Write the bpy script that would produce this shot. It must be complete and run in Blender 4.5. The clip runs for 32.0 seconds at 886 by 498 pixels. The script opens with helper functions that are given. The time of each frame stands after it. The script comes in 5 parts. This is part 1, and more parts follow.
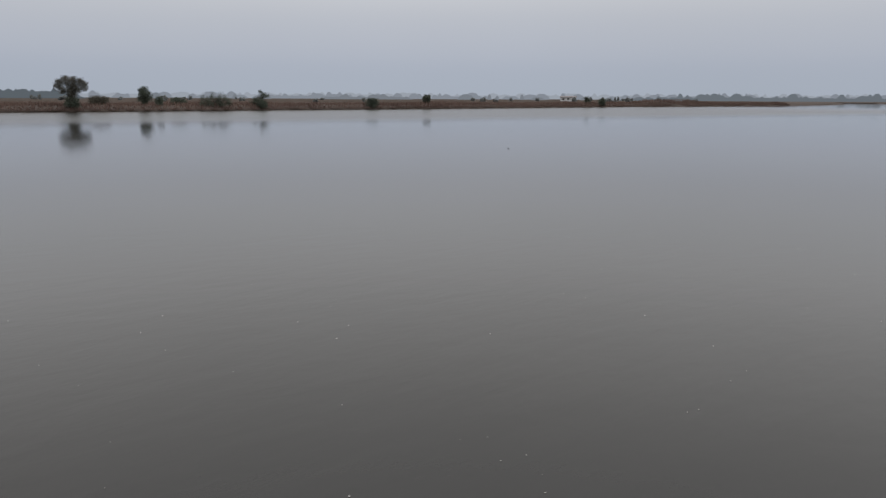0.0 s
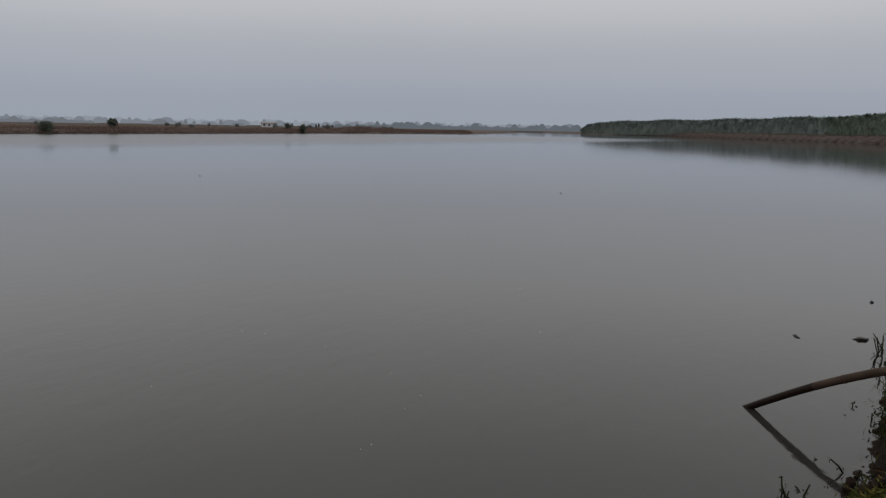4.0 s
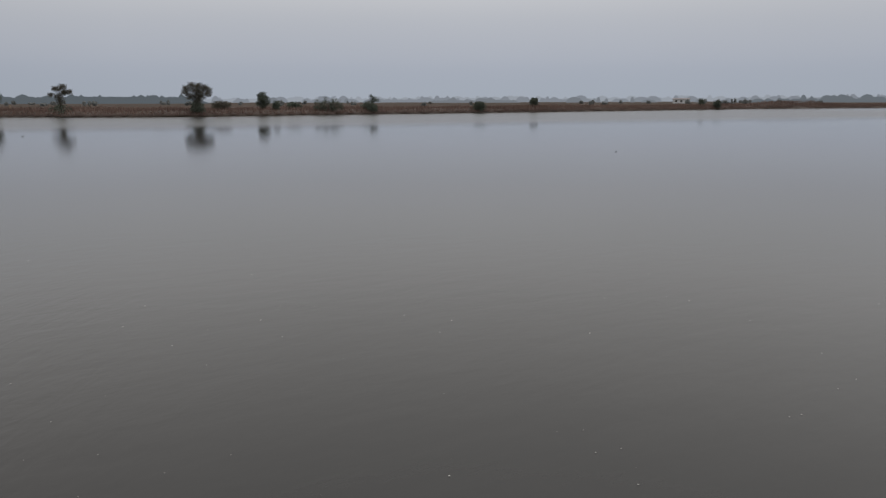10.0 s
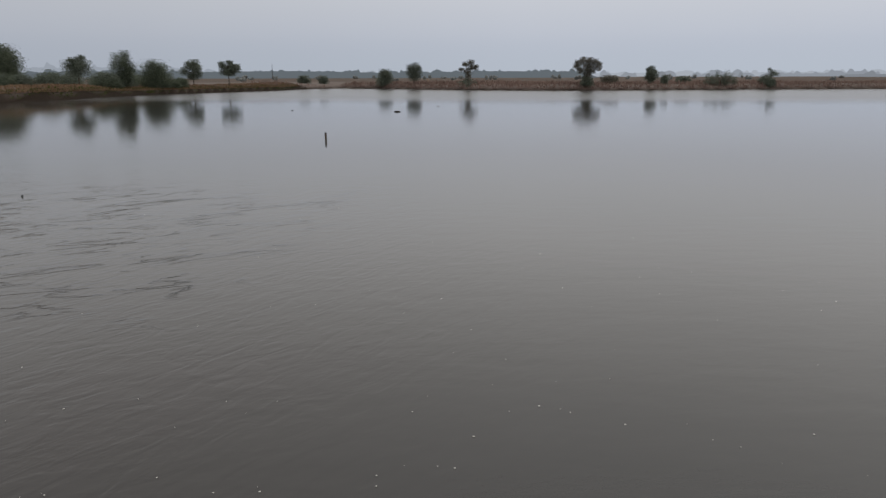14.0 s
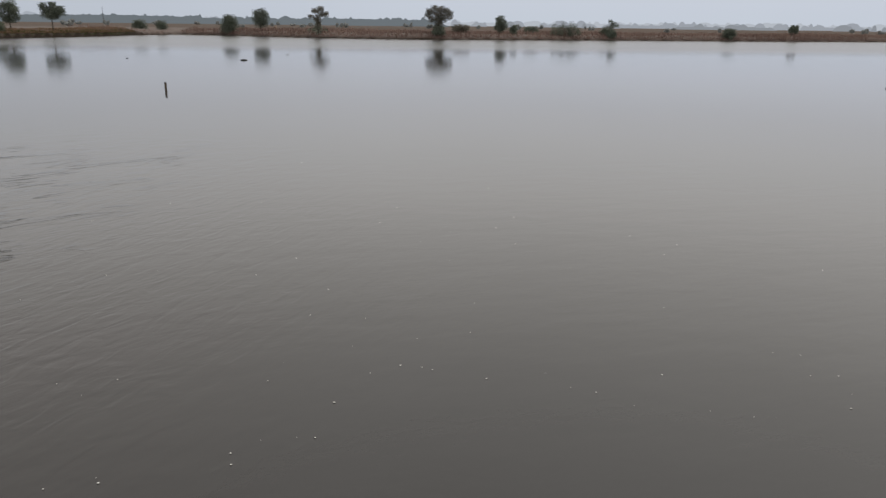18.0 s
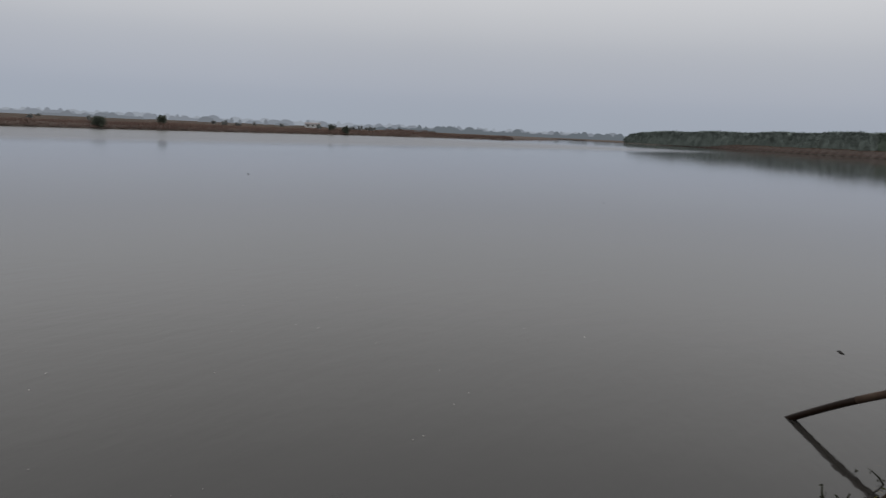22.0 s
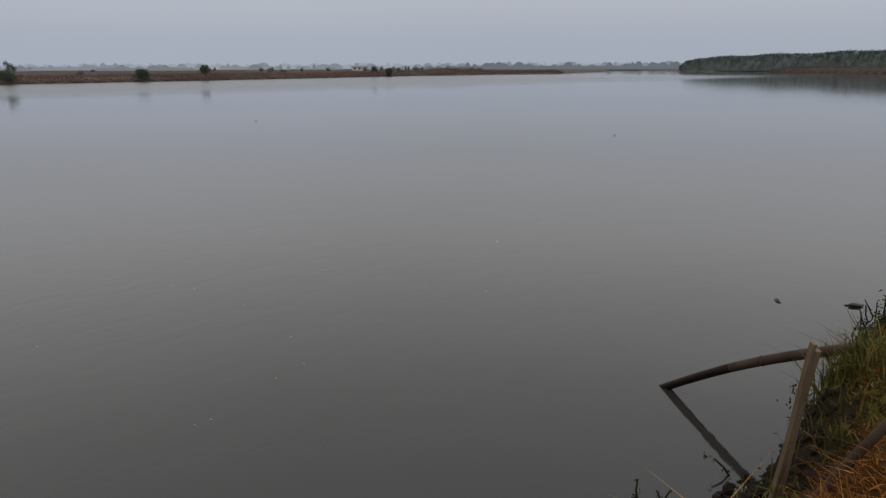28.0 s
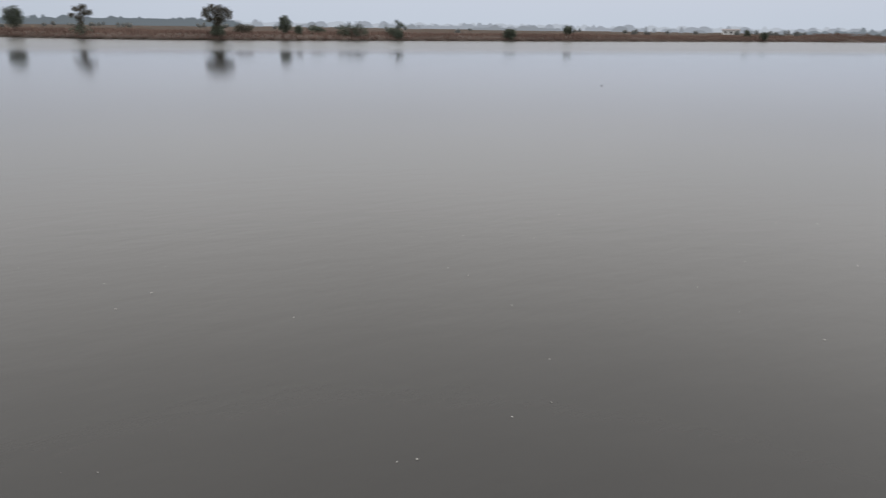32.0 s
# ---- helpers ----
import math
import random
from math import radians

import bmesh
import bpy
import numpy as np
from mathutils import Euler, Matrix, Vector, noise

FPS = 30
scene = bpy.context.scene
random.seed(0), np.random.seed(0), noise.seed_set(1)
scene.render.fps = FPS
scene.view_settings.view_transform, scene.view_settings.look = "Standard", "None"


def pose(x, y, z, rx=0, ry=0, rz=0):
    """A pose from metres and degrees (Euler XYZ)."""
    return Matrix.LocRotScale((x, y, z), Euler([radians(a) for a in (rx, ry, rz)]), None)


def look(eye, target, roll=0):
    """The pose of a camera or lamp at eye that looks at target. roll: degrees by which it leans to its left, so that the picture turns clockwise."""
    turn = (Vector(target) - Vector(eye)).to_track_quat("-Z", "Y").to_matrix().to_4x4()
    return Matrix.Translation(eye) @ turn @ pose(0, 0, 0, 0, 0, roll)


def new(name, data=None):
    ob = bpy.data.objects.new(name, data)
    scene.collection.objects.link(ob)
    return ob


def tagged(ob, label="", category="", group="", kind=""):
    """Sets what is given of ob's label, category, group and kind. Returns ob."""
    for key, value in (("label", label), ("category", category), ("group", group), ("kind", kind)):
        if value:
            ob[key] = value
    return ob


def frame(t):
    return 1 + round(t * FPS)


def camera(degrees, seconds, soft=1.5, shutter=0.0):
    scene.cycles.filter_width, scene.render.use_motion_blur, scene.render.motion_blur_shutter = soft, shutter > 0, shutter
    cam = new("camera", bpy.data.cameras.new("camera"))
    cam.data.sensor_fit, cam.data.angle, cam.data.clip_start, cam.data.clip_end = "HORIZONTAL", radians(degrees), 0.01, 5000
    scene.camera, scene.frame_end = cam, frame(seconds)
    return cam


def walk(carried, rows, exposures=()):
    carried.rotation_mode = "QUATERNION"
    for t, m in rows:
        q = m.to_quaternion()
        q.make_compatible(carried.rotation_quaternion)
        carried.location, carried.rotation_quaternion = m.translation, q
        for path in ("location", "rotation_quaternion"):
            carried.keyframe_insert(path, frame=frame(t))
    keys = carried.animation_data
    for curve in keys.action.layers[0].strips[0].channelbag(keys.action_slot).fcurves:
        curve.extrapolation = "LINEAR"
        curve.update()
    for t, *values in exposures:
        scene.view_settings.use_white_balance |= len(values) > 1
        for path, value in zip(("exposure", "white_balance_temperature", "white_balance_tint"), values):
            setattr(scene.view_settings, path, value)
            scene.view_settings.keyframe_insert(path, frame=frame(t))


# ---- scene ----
cam = camera(60.99, 32.0, soft=1.3, shutter=0.2)
# seconds, x, y, z, yaw, pitch, roll
PATH = [
    (0.0, -0.218, -0.668, 2.350, 59.540, -11.313, -0.240),
    (0.3, -0.227, -0.631, 2.350, 58.520, -11.040, -0.060),
    (0.7, -0.236, -0.584, 2.350, 56.980, -10.560, -0.800),
    (1.0, -0.241, -0.551, 2.350, 55.250, -9.828, -1.000),
    (1.5, -0.257, -0.433, 2.350, 53.150, -9.050, -0.900),
    (2.0, -0.262, -0.325, 2.349, 50.576, -8.692, -0.719),
    (2.5, -0.277, -0.232, 2.349, 46.550, -9.030, -0.450),
    (3.0, -0.292, -0.137, 2.348, 41.811, -8.283, -1.126),
    (3.5, -0.299, -0.101, 2.345, 37.855, -8.918, -1.341),
    (5.5, -0.277, -0.114, 2.341, 37.850, -9.637, 0.127),
    (6.0, -0.277, -0.103, 2.342, 39.015, -9.763, 0.440),
    (6.5, -0.288, -0.134, 2.344, 41.426, -10.184, 0.448),
    (7.0, -0.280, -0.163, 2.351, 44.435, -10.373, 0.744),
    (7.5, -0.258, -0.290, 2.351, 48.686, -10.701, 0.599),
    (8.0, -0.237, -0.414, 2.351, 54.296, -10.537, 1.054),
    (8.5, -0.203, -0.488, 2.351, 59.518, -11.273, 1.197),
    (9.0, -0.134, -0.615, 2.351, 62.774, -10.930, 1.144),
    (9.5, -0.063, -0.685, 2.352, 65.435, -11.318, 0.264),
    (10.0, 0.025, -0.776, 2.353, 67.541, -11.079, 0.127),
    (10.5, 0.106, -0.839, 2.355, 71.129, -11.177, 0.499),
    (11.0, 0.197, -0.885, 2.357, 75.341, -12.280, 0.582),
    (11.5, 0.321, -0.935, 2.357, 77.052, -11.267, 0.618),
    (12.0, 0.451, -0.990, 2.355, 81.792, -11.730, 1.047),
    (12.5, 0.571, -1.052, 2.356, 85.808, -11.829, 0.743),
    (13.0, 0.678, -1.064, 2.355, 90.384, -12.337, 0.447),
    (13.5, 0.745, -1.050, 2.353, 94.207, -12.631, 0.834),
    (14.0, 0.810, -1.051, 2.353, 95.805, -12.900, 0.151),
    (14.5, 0.895, -1.088, 2.351, 100.207, -12.469, 0.721),
    (16.5, 0.774, -1.032, 2.344, 95.908, -16.585, 1.110),
    (17.0, 0.728, -1.044, 2.345, 93.077, -16.657, 0.525),
    (17.5, 0.690, -1.047, 2.343, 89.489, -16.698, 0.049),
    (18.0, 0.594, -1.036, 2.342, 84.910, -16.551, -0.661),
    (18.5, 0.479, -1.041, 2.341, 81.327, -16.816, -0.717),
    (19.0, 0.355, -1.072, 2.344, 78.725, -15.759, -0.008),
    (19.5, 0.237, -1.086, 2.349, 75.051, -15.566, -0.364),
    (20.0, 0.090, -0.944, 2.350, 71.251, -15.372, -1.139),
    (20.5, -0.023, -0.814, 2.352, 66.511, -14.159, -1.224),
    (21.0, -0.115, -0.701, 2.354, 58.763, -12.235, -2.157),
    (21.5, -0.175, -0.609, 2.357, 47.643, -11.370, -3.098),
    (22.0, -0.236, -0.409, 2.363, 40.589, -8.883, -2.508),
    (22.5, -0.083, -0.286, 2.362, 28.670, -11.030, -0.803),
    (23.0, -0.002, -0.238, 2.368, 18.586, -10.193, -0.710),
    (23.5, -0.028, -0.225, 2.373, 6.344, -8.335, -0.427),
    (24.0, -0.000, -0.000, 2.373, 0.439, -8.520, 0.067),
    (24.5, 0.176, 0.148, 2.379, 2.336, -10.510, -0.011),
    (25.0, 0.326, 0.250, 2.339, 0.483, -13.051, 1.243),
    (25.5, 0.348, 0.518, 2.333, 11.797, -12.787, 0.294),
    (26.0, 0.431, 0.737, 2.338, 22.965, -13.363, 1.911),
    (26.5, 0.593, 0.875, 2.339, 30.875, -14.944, 0.000),
    (28.5, 0.466, 1.892, 2.335, 45.515, -13.251, 0.787),
    (29.0, 0.200, 2.246, 2.346, 45.839, -14.562, 0.892),
    (29.5, 0.126, 2.431, 2.338, 48.609, -15.747, 1.524),
    (30.0, 0.139, 2.689, 2.340, 50.622, -16.205, 0.721),
    (30.3, 0.030, 2.762, 2.339, 48.362, -15.528, 0.411),
    (30.8, -0.119, 2.710, 2.325, 46.405, -16.189, 0.679),
    (31.0, -0.198, 2.687, 2.324, 47.410, -17.051, 0.274),
    (31.3, -0.259, 2.669, 2.331, 51.528, -18.876, -0.609),
    (31.6, -0.290, 2.664, 2.335, 59.991, -17.565, -0.404),
    (32.0, -0.346, 2.683, 2.337, 70.745, -16.348, -0.768),
]
walk(cam, [(t, pose(x, y, z, 90 + pitch, roll, yaw)) for t, x, y, z, yaw, pitch, roll in PATH],
     exposures=[(0, 0.15, 6430, 10), (1, 0.03, 6430, 10), (1.5, 0.02, 6430, 10), (2, -0.10, 6430, 10), (2.5, -0.06, 6430, 10), (3, -0.14, 6430, 10), (6, -0.02, 6450, 10), (7, 0.05, 6450, 10), (8, 0.07, 6480, 10), (9, 0.06, 6500, 10), (10, 0.05, 6500, 10), (11, 0.2, 6500, 10), (12, 0.16, 6530, 10), (14, 0.39, 6550, 10), (17, 0.73, 6780, 10), (18, 0.64, 6680, 10), (20, 0.57, 6500, 10), (21, 0.31, 6430, 10), (22, 0, 6430, 10), (23, 0.2, 6430, 10), (24, 0.22, 6200, 10), (25, 0.55, 6300, 10), (26, 0.53, 6200, 10), (26.5, 0.38, 5950, 10), (28.5, 0.09, 6500, 10), (29, 0.54, 6500, 10), (30, 0.55, 6500, 10), (31, 0.52, 6520, 10), (32, 0.64, 6530, 10)])

# ---- world and sun: hazy overcast daylight ----
world = bpy.data.worlds.new("overcast_sky")
scene.world = world
world.use_nodes = True
wn, wl = world.node_tree.nodes, world.node_tree.links
wn.clear()
w_out = wn.new("ShaderNodeOutputWorld")
w_bg = wn.new("ShaderNodeBackground")
w_bg.inputs["Strength"].default_value = 0.1
w_sky = wn.new("ShaderNodeTexSky")
w_sky.sky_type = "NISHITA"
w_sky.sun_disc = False
w_sky.sun_elevation, w_sky.sun_rotation = radians(38), radians(35)
w_sky.air_density, w_sky.dust_density = 1.0, 4.0
w_co = wn.new("ShaderNodeTexCoord")
w_sep = wn.new("ShaderNodeSeparateXYZ")
w_ramp = wn.new("ShaderNodeValToRGB")
w_ramp.color_ramp.elements[0].position = 0.0
w_ramp.color_ramp.elements[0].color = (0.176, 0.196, 0.227, 1)
w_ramp.color_ramp.elements[1].position = 1.0
w_ramp.color_ramp.elements[1].color = (0.47, 0.47, 0.475, 1)
for pos, col in ((0.05, (0.192, 0.207, 0.238)), (0.12, (0.243, 0.250, 0.267)), (0.20, (0.328, 0.328, 0.332)), (0.32, (0.381, 0.378, 0.375)), (0.43, (0.396, 0.394, 0.392)), (0.56, (0.445, 0.446, 0.45))):
    e = w_ramp.color_ramp.elements.new(pos)
    e.color = (*col, 1)
w_ramp.color_ramp.interpolation = "CARDINAL"
w_noise = wn.new("ShaderNodeTexNoise")
w_noise.inputs["Scale"].default_value = 1.6
w_noise.inputs["Detail"].default_value = 3
w_var = wn.new("ShaderNodeMapRange")
w_var.inputs["To Min"].default_value, w_var.inputs["To Max"].default_value = 18.6, 21.4
w_south = wn.new("ShaderNodeMapRange")
w_south.inputs["From Min"].default_value, w_south.inputs["From Max"].default_value = -0.75, 0.0
w_south.inputs["To Min"].default_value, w_south.inputs["To Max"].default_value = 0.80, 1.0
w_both = wn.new("ShaderNodeMath")
w_both.operation = "MULTIPLY"
w_mul = wn.new("ShaderNodeVectorMath")
w_mul.operation = "SCALE"
w_mix = wn.new("ShaderNodeMix")
w_mix.data_type = "RGBA"
w_mix.inputs["Factor"].default_value = 0.03
wl.new(w_co.outputs["Generated"], w_sep.inputs[0])
wl.new(w_sep.outputs["Z"], w_ramp.inputs[0])
wl.new(w_co.outputs["Generated"], w_noise.inputs["Vector"])
wl.new(w_noise.outputs["Fac"], w_var.inputs["Value"])
wl.new(w_ramp.outputs["Color"], w_mul.inputs[0])
wl.new(w_sep.outputs["Y"], w_south.inputs["Value"])
wl.new(w_south.outputs["Result"], w_both.inputs[0])
wl.new(w_var.outputs["Result"], w_both.inputs[1])
wl.new(w_both.outputs[0], w_mul.inputs["Scale"])
wl.new(w_mul.outputs[0], w_mix.inputs["A"])
wl.new(w_sky.outputs[0], w_mix.inputs["B"])
wl.new(w_mix.outputs["Result"], w_bg.inputs["Color"])
wl.new(w_bg.outputs[0], w_out.inputs[0])

sun = new("sun", bpy.data.lights.new("sun", "SUN"))
sun.data.energy, sun.data.angle, sun.data.color = 0.5, radians(25), (1.0, 0.95, 0.88)
sun.matrix_world = look((60, 90, 85), (0, 0, 0))

# ---- materials ----
MATS = {}


def surface(name, cols, scale=3.0, rough=0.85, bump=0.3, bump_scale=40.0, vary="noise", spec=0.06, through_light=0.0, bump_dist=0.01, detail=5.0):
    """A ramp of colours over noise, over the pieces of a mesh (island) or over objects (object), with fine relief."""
    m = bpy.data.materials.new(name)
    m.use_nodes = True
    n, l = m.node_tree.nodes, m.node_tree.links
    p = n["Principled BSDF"]
    p.inputs["Roughness"].default_value = rough
    p.inputs["Specular IOR Level"].default_value = spec
    ramp = n.new("ShaderNodeValToRGB")
    els = ramp.color_ramp.elements
    while len(els) < len(cols):
        els.new(0.5)
    for i, c in enumerate(cols):
        els[i].position = 0.2 + 0.6 * i / max(1, len(cols) - 1) if vary == "noise" else i / max(1, len(cols) - 1)
        els[i].color = (*c, 1)
    co = n.new("ShaderNodeTexCoord")
    tex = n.new("ShaderNodeTexNoise")
    tex.inputs["Scale"].default_value = scale
    tex.inputs["Detail"].default_value = detail
    l.new(co.outputs["Object"], tex.inputs["Vector"])
    if vary == "noise":
        l.new(tex.outputs["Fac"], ramp.inputs[0])
    else:
        src = n.new("ShaderNodeNewGeometry").outputs["Random Per Island"] if vary == "island" else n.new("ShaderNodeObjectInfo").outputs["Random"]
        ma = n.new("ShaderNodeMath")
        ma.operation = "MULTIPLY_ADD"
        ma.inputs[1].default_value = 0.55
        sh = n.new("ShaderNodeMath")
        sh.operation = "MULTIPLY_ADD"
        sh.inputs[1].default_value, sh.inputs[2].default_value = 1.3, -0.42
        l.new(tex.outputs["Fac"], sh.inputs[0])
        l.new(src, ma.inputs[0])
        l.new(sh.outputs[0], ma.inputs[2])
        l.new(ma.outputs[0], ramp.inputs[0])
    l.new(ramp.outputs[0], p.inputs["Base Color"])
    if bump:
        t2 = n.new("ShaderNodeTexNoise")
        t2.inputs["Scale"].default_value = bump_scale
        t2.inputs["Detail"].default_value = 6
        b = n.new("ShaderNodeBump")
        b.inputs["Strength"].default_value, b.inputs["Distance"].default_value = bump, bump_dist
        l.new(co.outputs["Object"], t2.inputs["Vector"])
        l.new(t2.outputs["Fac"], b.inputs["Height"])
        l.new(b.outputs[0], p.inputs["Normal"])
    if through_light:
        tr = n.new("ShaderNodeBsdfTranslucent")
        mx = n.new("ShaderNodeMixShader")
        mx.inputs[0].default_value = through_light
        l.new(ramp.outputs[0], tr.inputs[0])
        l.new(p.outputs[0], mx.inputs[1])
        l.new(tr.outputs[0], mx.inputs[2])
        l.new(mx.outputs[0], n["Material Output"].inputs["Surface"])
    MATS[name] = m
    return m


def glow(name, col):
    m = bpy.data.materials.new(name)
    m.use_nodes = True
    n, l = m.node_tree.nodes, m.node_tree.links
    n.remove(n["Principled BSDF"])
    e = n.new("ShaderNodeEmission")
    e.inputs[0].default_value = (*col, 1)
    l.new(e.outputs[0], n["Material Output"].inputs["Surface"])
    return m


def water_material():
    m = bpy.data.materials.new("murky_pond_water")
    m.use_nodes = True
    n, l = m.node_tree.nodes, m.node_tree.links
    p = n["Principled BSDF"]
    p.inputs["IOR"].default_value = 1.333
    co = n.new("ShaderNodeTexCoord")
    # silt clouds
    silt = n.new("ShaderNodeTexNoise")
    silt.inputs["Scale"].default_value, silt.inputs["Detail"].default_value = 0.12, 4
    ramp = n.new("ShaderNodeValToRGB")
    ramp.color_ramp.elements[0].position, ramp.color_ramp.elements[1].position = 0.3, 0.7
    ramp.color_ramp.elements[0].color = (0.024, 0.0225, 0.0205, 1)
    ramp.color_ramp.elements[1].color = (0.030, 0.028, 0.0252, 1)
    l.new(co.outputs["Object"], silt.inputs["Vector"])
    l.new(silt.outputs["Fac"], ramp.inputs[0])
    sep = n.new("ShaderNodeSeparateXYZ")
    l.new(co.outputs["Object"], sep.inputs[0])

    def rng(src, a, b, c, d):
        r = n.new("ShaderNodeMapRange")
        r.interpolation_type = "SMOOTHSTEP"
        r.inputs["From Min"].default_value, r.inputs["From Max"].default_value = a, b
        r.inputs["To Min"].default_value, r.inputs["To Max"].default_value = c, d
        l.new(src, r.inputs["Value"])
        return r.outputs["Result"]

    def mth(op, a, b):
        q = n.new("ShaderNodeMath")
        q.operation = op
        for i, v in enumerate((a, b)):
            if isinstance(v, (int, float)):
                q.inputs[i].default_value = v
            else:
                l.new(v, q.inputs[i])
        return q.outputs[0]

    def waves(scale, stretch, turn, detail, warp):
        mp = n.new("ShaderNodeMapping")
        mp.vector_type = "TEXTURE"
        mp.inputs["Rotation"].default_value = (0, 0, radians(turn))
        mp.inputs["Scale"].default_value = (1 / stretch, 1, 1)
        t = n.new("ShaderNodeTexNoise")
        t.inputs["Scale"].default_value, t.inputs["Detail"].default_value, t.inputs["Distortion"].default_value = scale, detail, warp
        l.new(co.outputs["Object"], mp.inputs["Vector"])
        l.new(mp.outputs[0], t.inputs["Vector"])
        return t.outputs["Fac"]

    # a rippled shoal to the south-west, calm elsewhere
    south = mth("MULTIPLY", rng(sep.outputs["Y"], 1.0, -5.0, 0.0, 1.0), rng(sep.outputs["X"], -26.0, -9.0, 0.0, 1.0))
    stir = n.new("ShaderNodeMix")
    stir.data_type = "RGBA"
    l.new(mth("MULTIPLY", south, rng(sep.outputs["X"], -13.0, -4.0, 0.0, 1.0)), stir.inputs["Factor"])
    l.new(ramp.outputs[0], stir.inputs["A"])
    stir.inputs["B"].default_value = (0.011, 0.0078, 0.0054, 1)
    l.new(stir.outputs["Result"], p.inputs["Base Color"])
    where = mth("MULTIPLY", rng(sep.outputs["X"], -16.5, -12.5, 0.0, 1.0), mth("MULTIPLY", rng(sep.outputs["X"], -4.8, -6.8, 0.0, 1.0), rng(sep.outputs["Y"], -3.4, -5.2, 0.0, 1.0)))
    patchy = rng(waves(0.7, 1.8, 40, 3, 0.6), 0.44, 0.56, 0.0, 1.0)
    thin = mth("SUBTRACT", 1.0, rng(mth("ABSOLUTE", mth("SUBTRACT", waves(0.55, 3.0, 34, 4, 0.8), 0.5), 0.0), 0.0, 0.02, 0.0, 1.0))
    calm = mth("MULTIPLY", waves(1.2, 2.5, 8, 3, 0.3), 0.0035)
    ripple = mth("MULTIPLY", mth("MULTIPLY", waves(2.6, 2.6, 62, 3, 0.8), 0.0085), south)
    rough_patch = mth("MULTIPLY", mth("MULTIPLY", mth("ADD", mth("MULTIPLY", thin, 0.0038), mth("MULTIPLY", waves(4.0, 2.5, 30, 4, 1.0), 0.004)), patchy), where)
    fine = mth("MULTIPLY", mth("MULTIPLY", waves(4.5, 2.4, 22, 2, 0.6), 0.0011), rng(sep.outputs["X"], -24.0, -8.0, 0.0, 1.0))
    height = mth("ADD", mth("ADD", calm, fine), mth("ADD", ripple, rough_patch))
    b = n.new("ShaderNodeBump")
    b.inputs["Strength"].default_value, b.inputs["Distance"].default_value = 1.0, 1.0
    l.new(height, b.inputs["Height"])
    l.new(b.outputs[0], p.inputs["Normal"])
    # wind-ruffled under the west bank
    ruffle = mth("MULTIPLY", rng(sep.outputs["X"], -62.0, -92.0, 0.0, 1.0), rng(sep.outputs["Y"], 260.0, 130.0, 0.0, 1.0))
    l.new(mth("ADD", mth("MULTIPLY", ruffle, 0.17), 0.055), p.inputs["Roughness"])
    return m


WATER = water_material()
STRAW = surface("dry_straw", ((0.028, 0.01, 0.0025), (0.16, 0.06, 0.012), (0.36, 0.16, 0.036), (0.6, 0.35, 0.125)), scale=1.6, vary="island", bump=0, rough=0.7, through_light=0.3)
STRAW_DARK = surface("matted_straw", ((0.014, 0.0048, 0.0012), (0.075, 0.026, 0.0052), (0.17, 0.066, 0.013), (0.4, 0.2, 0.06)), scale=1.6, vary="island", bump=0, rough=0.8)
STRAW_MID = surface("lying_straw", ((0.03146, 0.01115, 0.00286), (0.1687, 0.06006, 0.01216), (0.3861, 0.1602, 0.03432), (0.7436, 0.4076, 0.1358)), scale=1.6, vary="island", bump=0, rough=0.8)
STRAW_PALE = surface("pale_tall_straw", ((0.1, 0.04305, 0.0115), (0.32, 0.1522, 0.0437), (0.5, 0.2835, 0.1012), (0.66, 0.4725, 0.2415)), scale=1.6, vary="island", bump=0, rough=0.7, through_light=0.3)
GRASS = surface("green_grass", ((0.02321, 0.0249, 0.006825), (0.06552, 0.06814, 0.01638), (0.1433, 0.1284, 0.03276), (0.3685, 0.2097, 0.06552)), scale=3.0, vary="island", bump=0, rough=0.6, through_light=0.3)
REED = surface("brown_reed", ((0.1147, 0.0775, 0.06696), (0.1612, 0.1116, 0.09424), (0.2077, 0.1488, 0.124)), scale=0.05, vary="island", bump=0, rough=0.8, through_light=0.25)
REED_GOLD = surface("golden_reed", ((0.102, 0.066, 0.0432), (0.15, 0.099, 0.063), (0.198, 0.135, 0.087)), scale=0.08, vary="island", bump=0, rough=0.8, through_light=0.2)
CREST = surface("pale_crest_grass", ((0.156, 0.114, 0.084), (0.216, 0.162, 0.12)), scale=0.05, vary="island", bump=0, rough=0.8)
WEED = surface("dark_water_weed", ((0.014, 0.0154, 0.0084), (0.0315, 0.035, 0.014)), vary="island", bump=0, rough=0.6)
TURF = surface("dark_turf", ((0.01344, 0.02218, 0.00432), (0.03264, 0.04637, 0.00864), (0.06336, 0.07862, 0.01728)), scale=1.2, vary="island", bump=0, rough=0.7, through_light=0.2)
LEAF_DARK = surface("dark_leaves", ((0.0072, 0.0096, 0.003), (0.0228, 0.0276, 0.0072), (0.0528, 0.057, 0.0156)), scale=1.5, vary="island", bump=0, rough=0.6, through_light=0.25)
LEAF_MID = surface("scrub_leaves", ((0.02808, 0.03931, 0.005616), (0.0702, 0.09173, 0.01123), (0.1264, 0.1451, 0.02059)), scale=0.6, vary="island", bump=0, rough=0.6, through_light=0.25)
LEAF_OLIVE = surface("olive_leaves", ((0.022, 0.028, 0.006), (0.055, 0.066, 0.013), (0.12, 0.115, 0.026)), scale=2.0, vary="island", bump=0, rough=0.6, through_light=0.25)
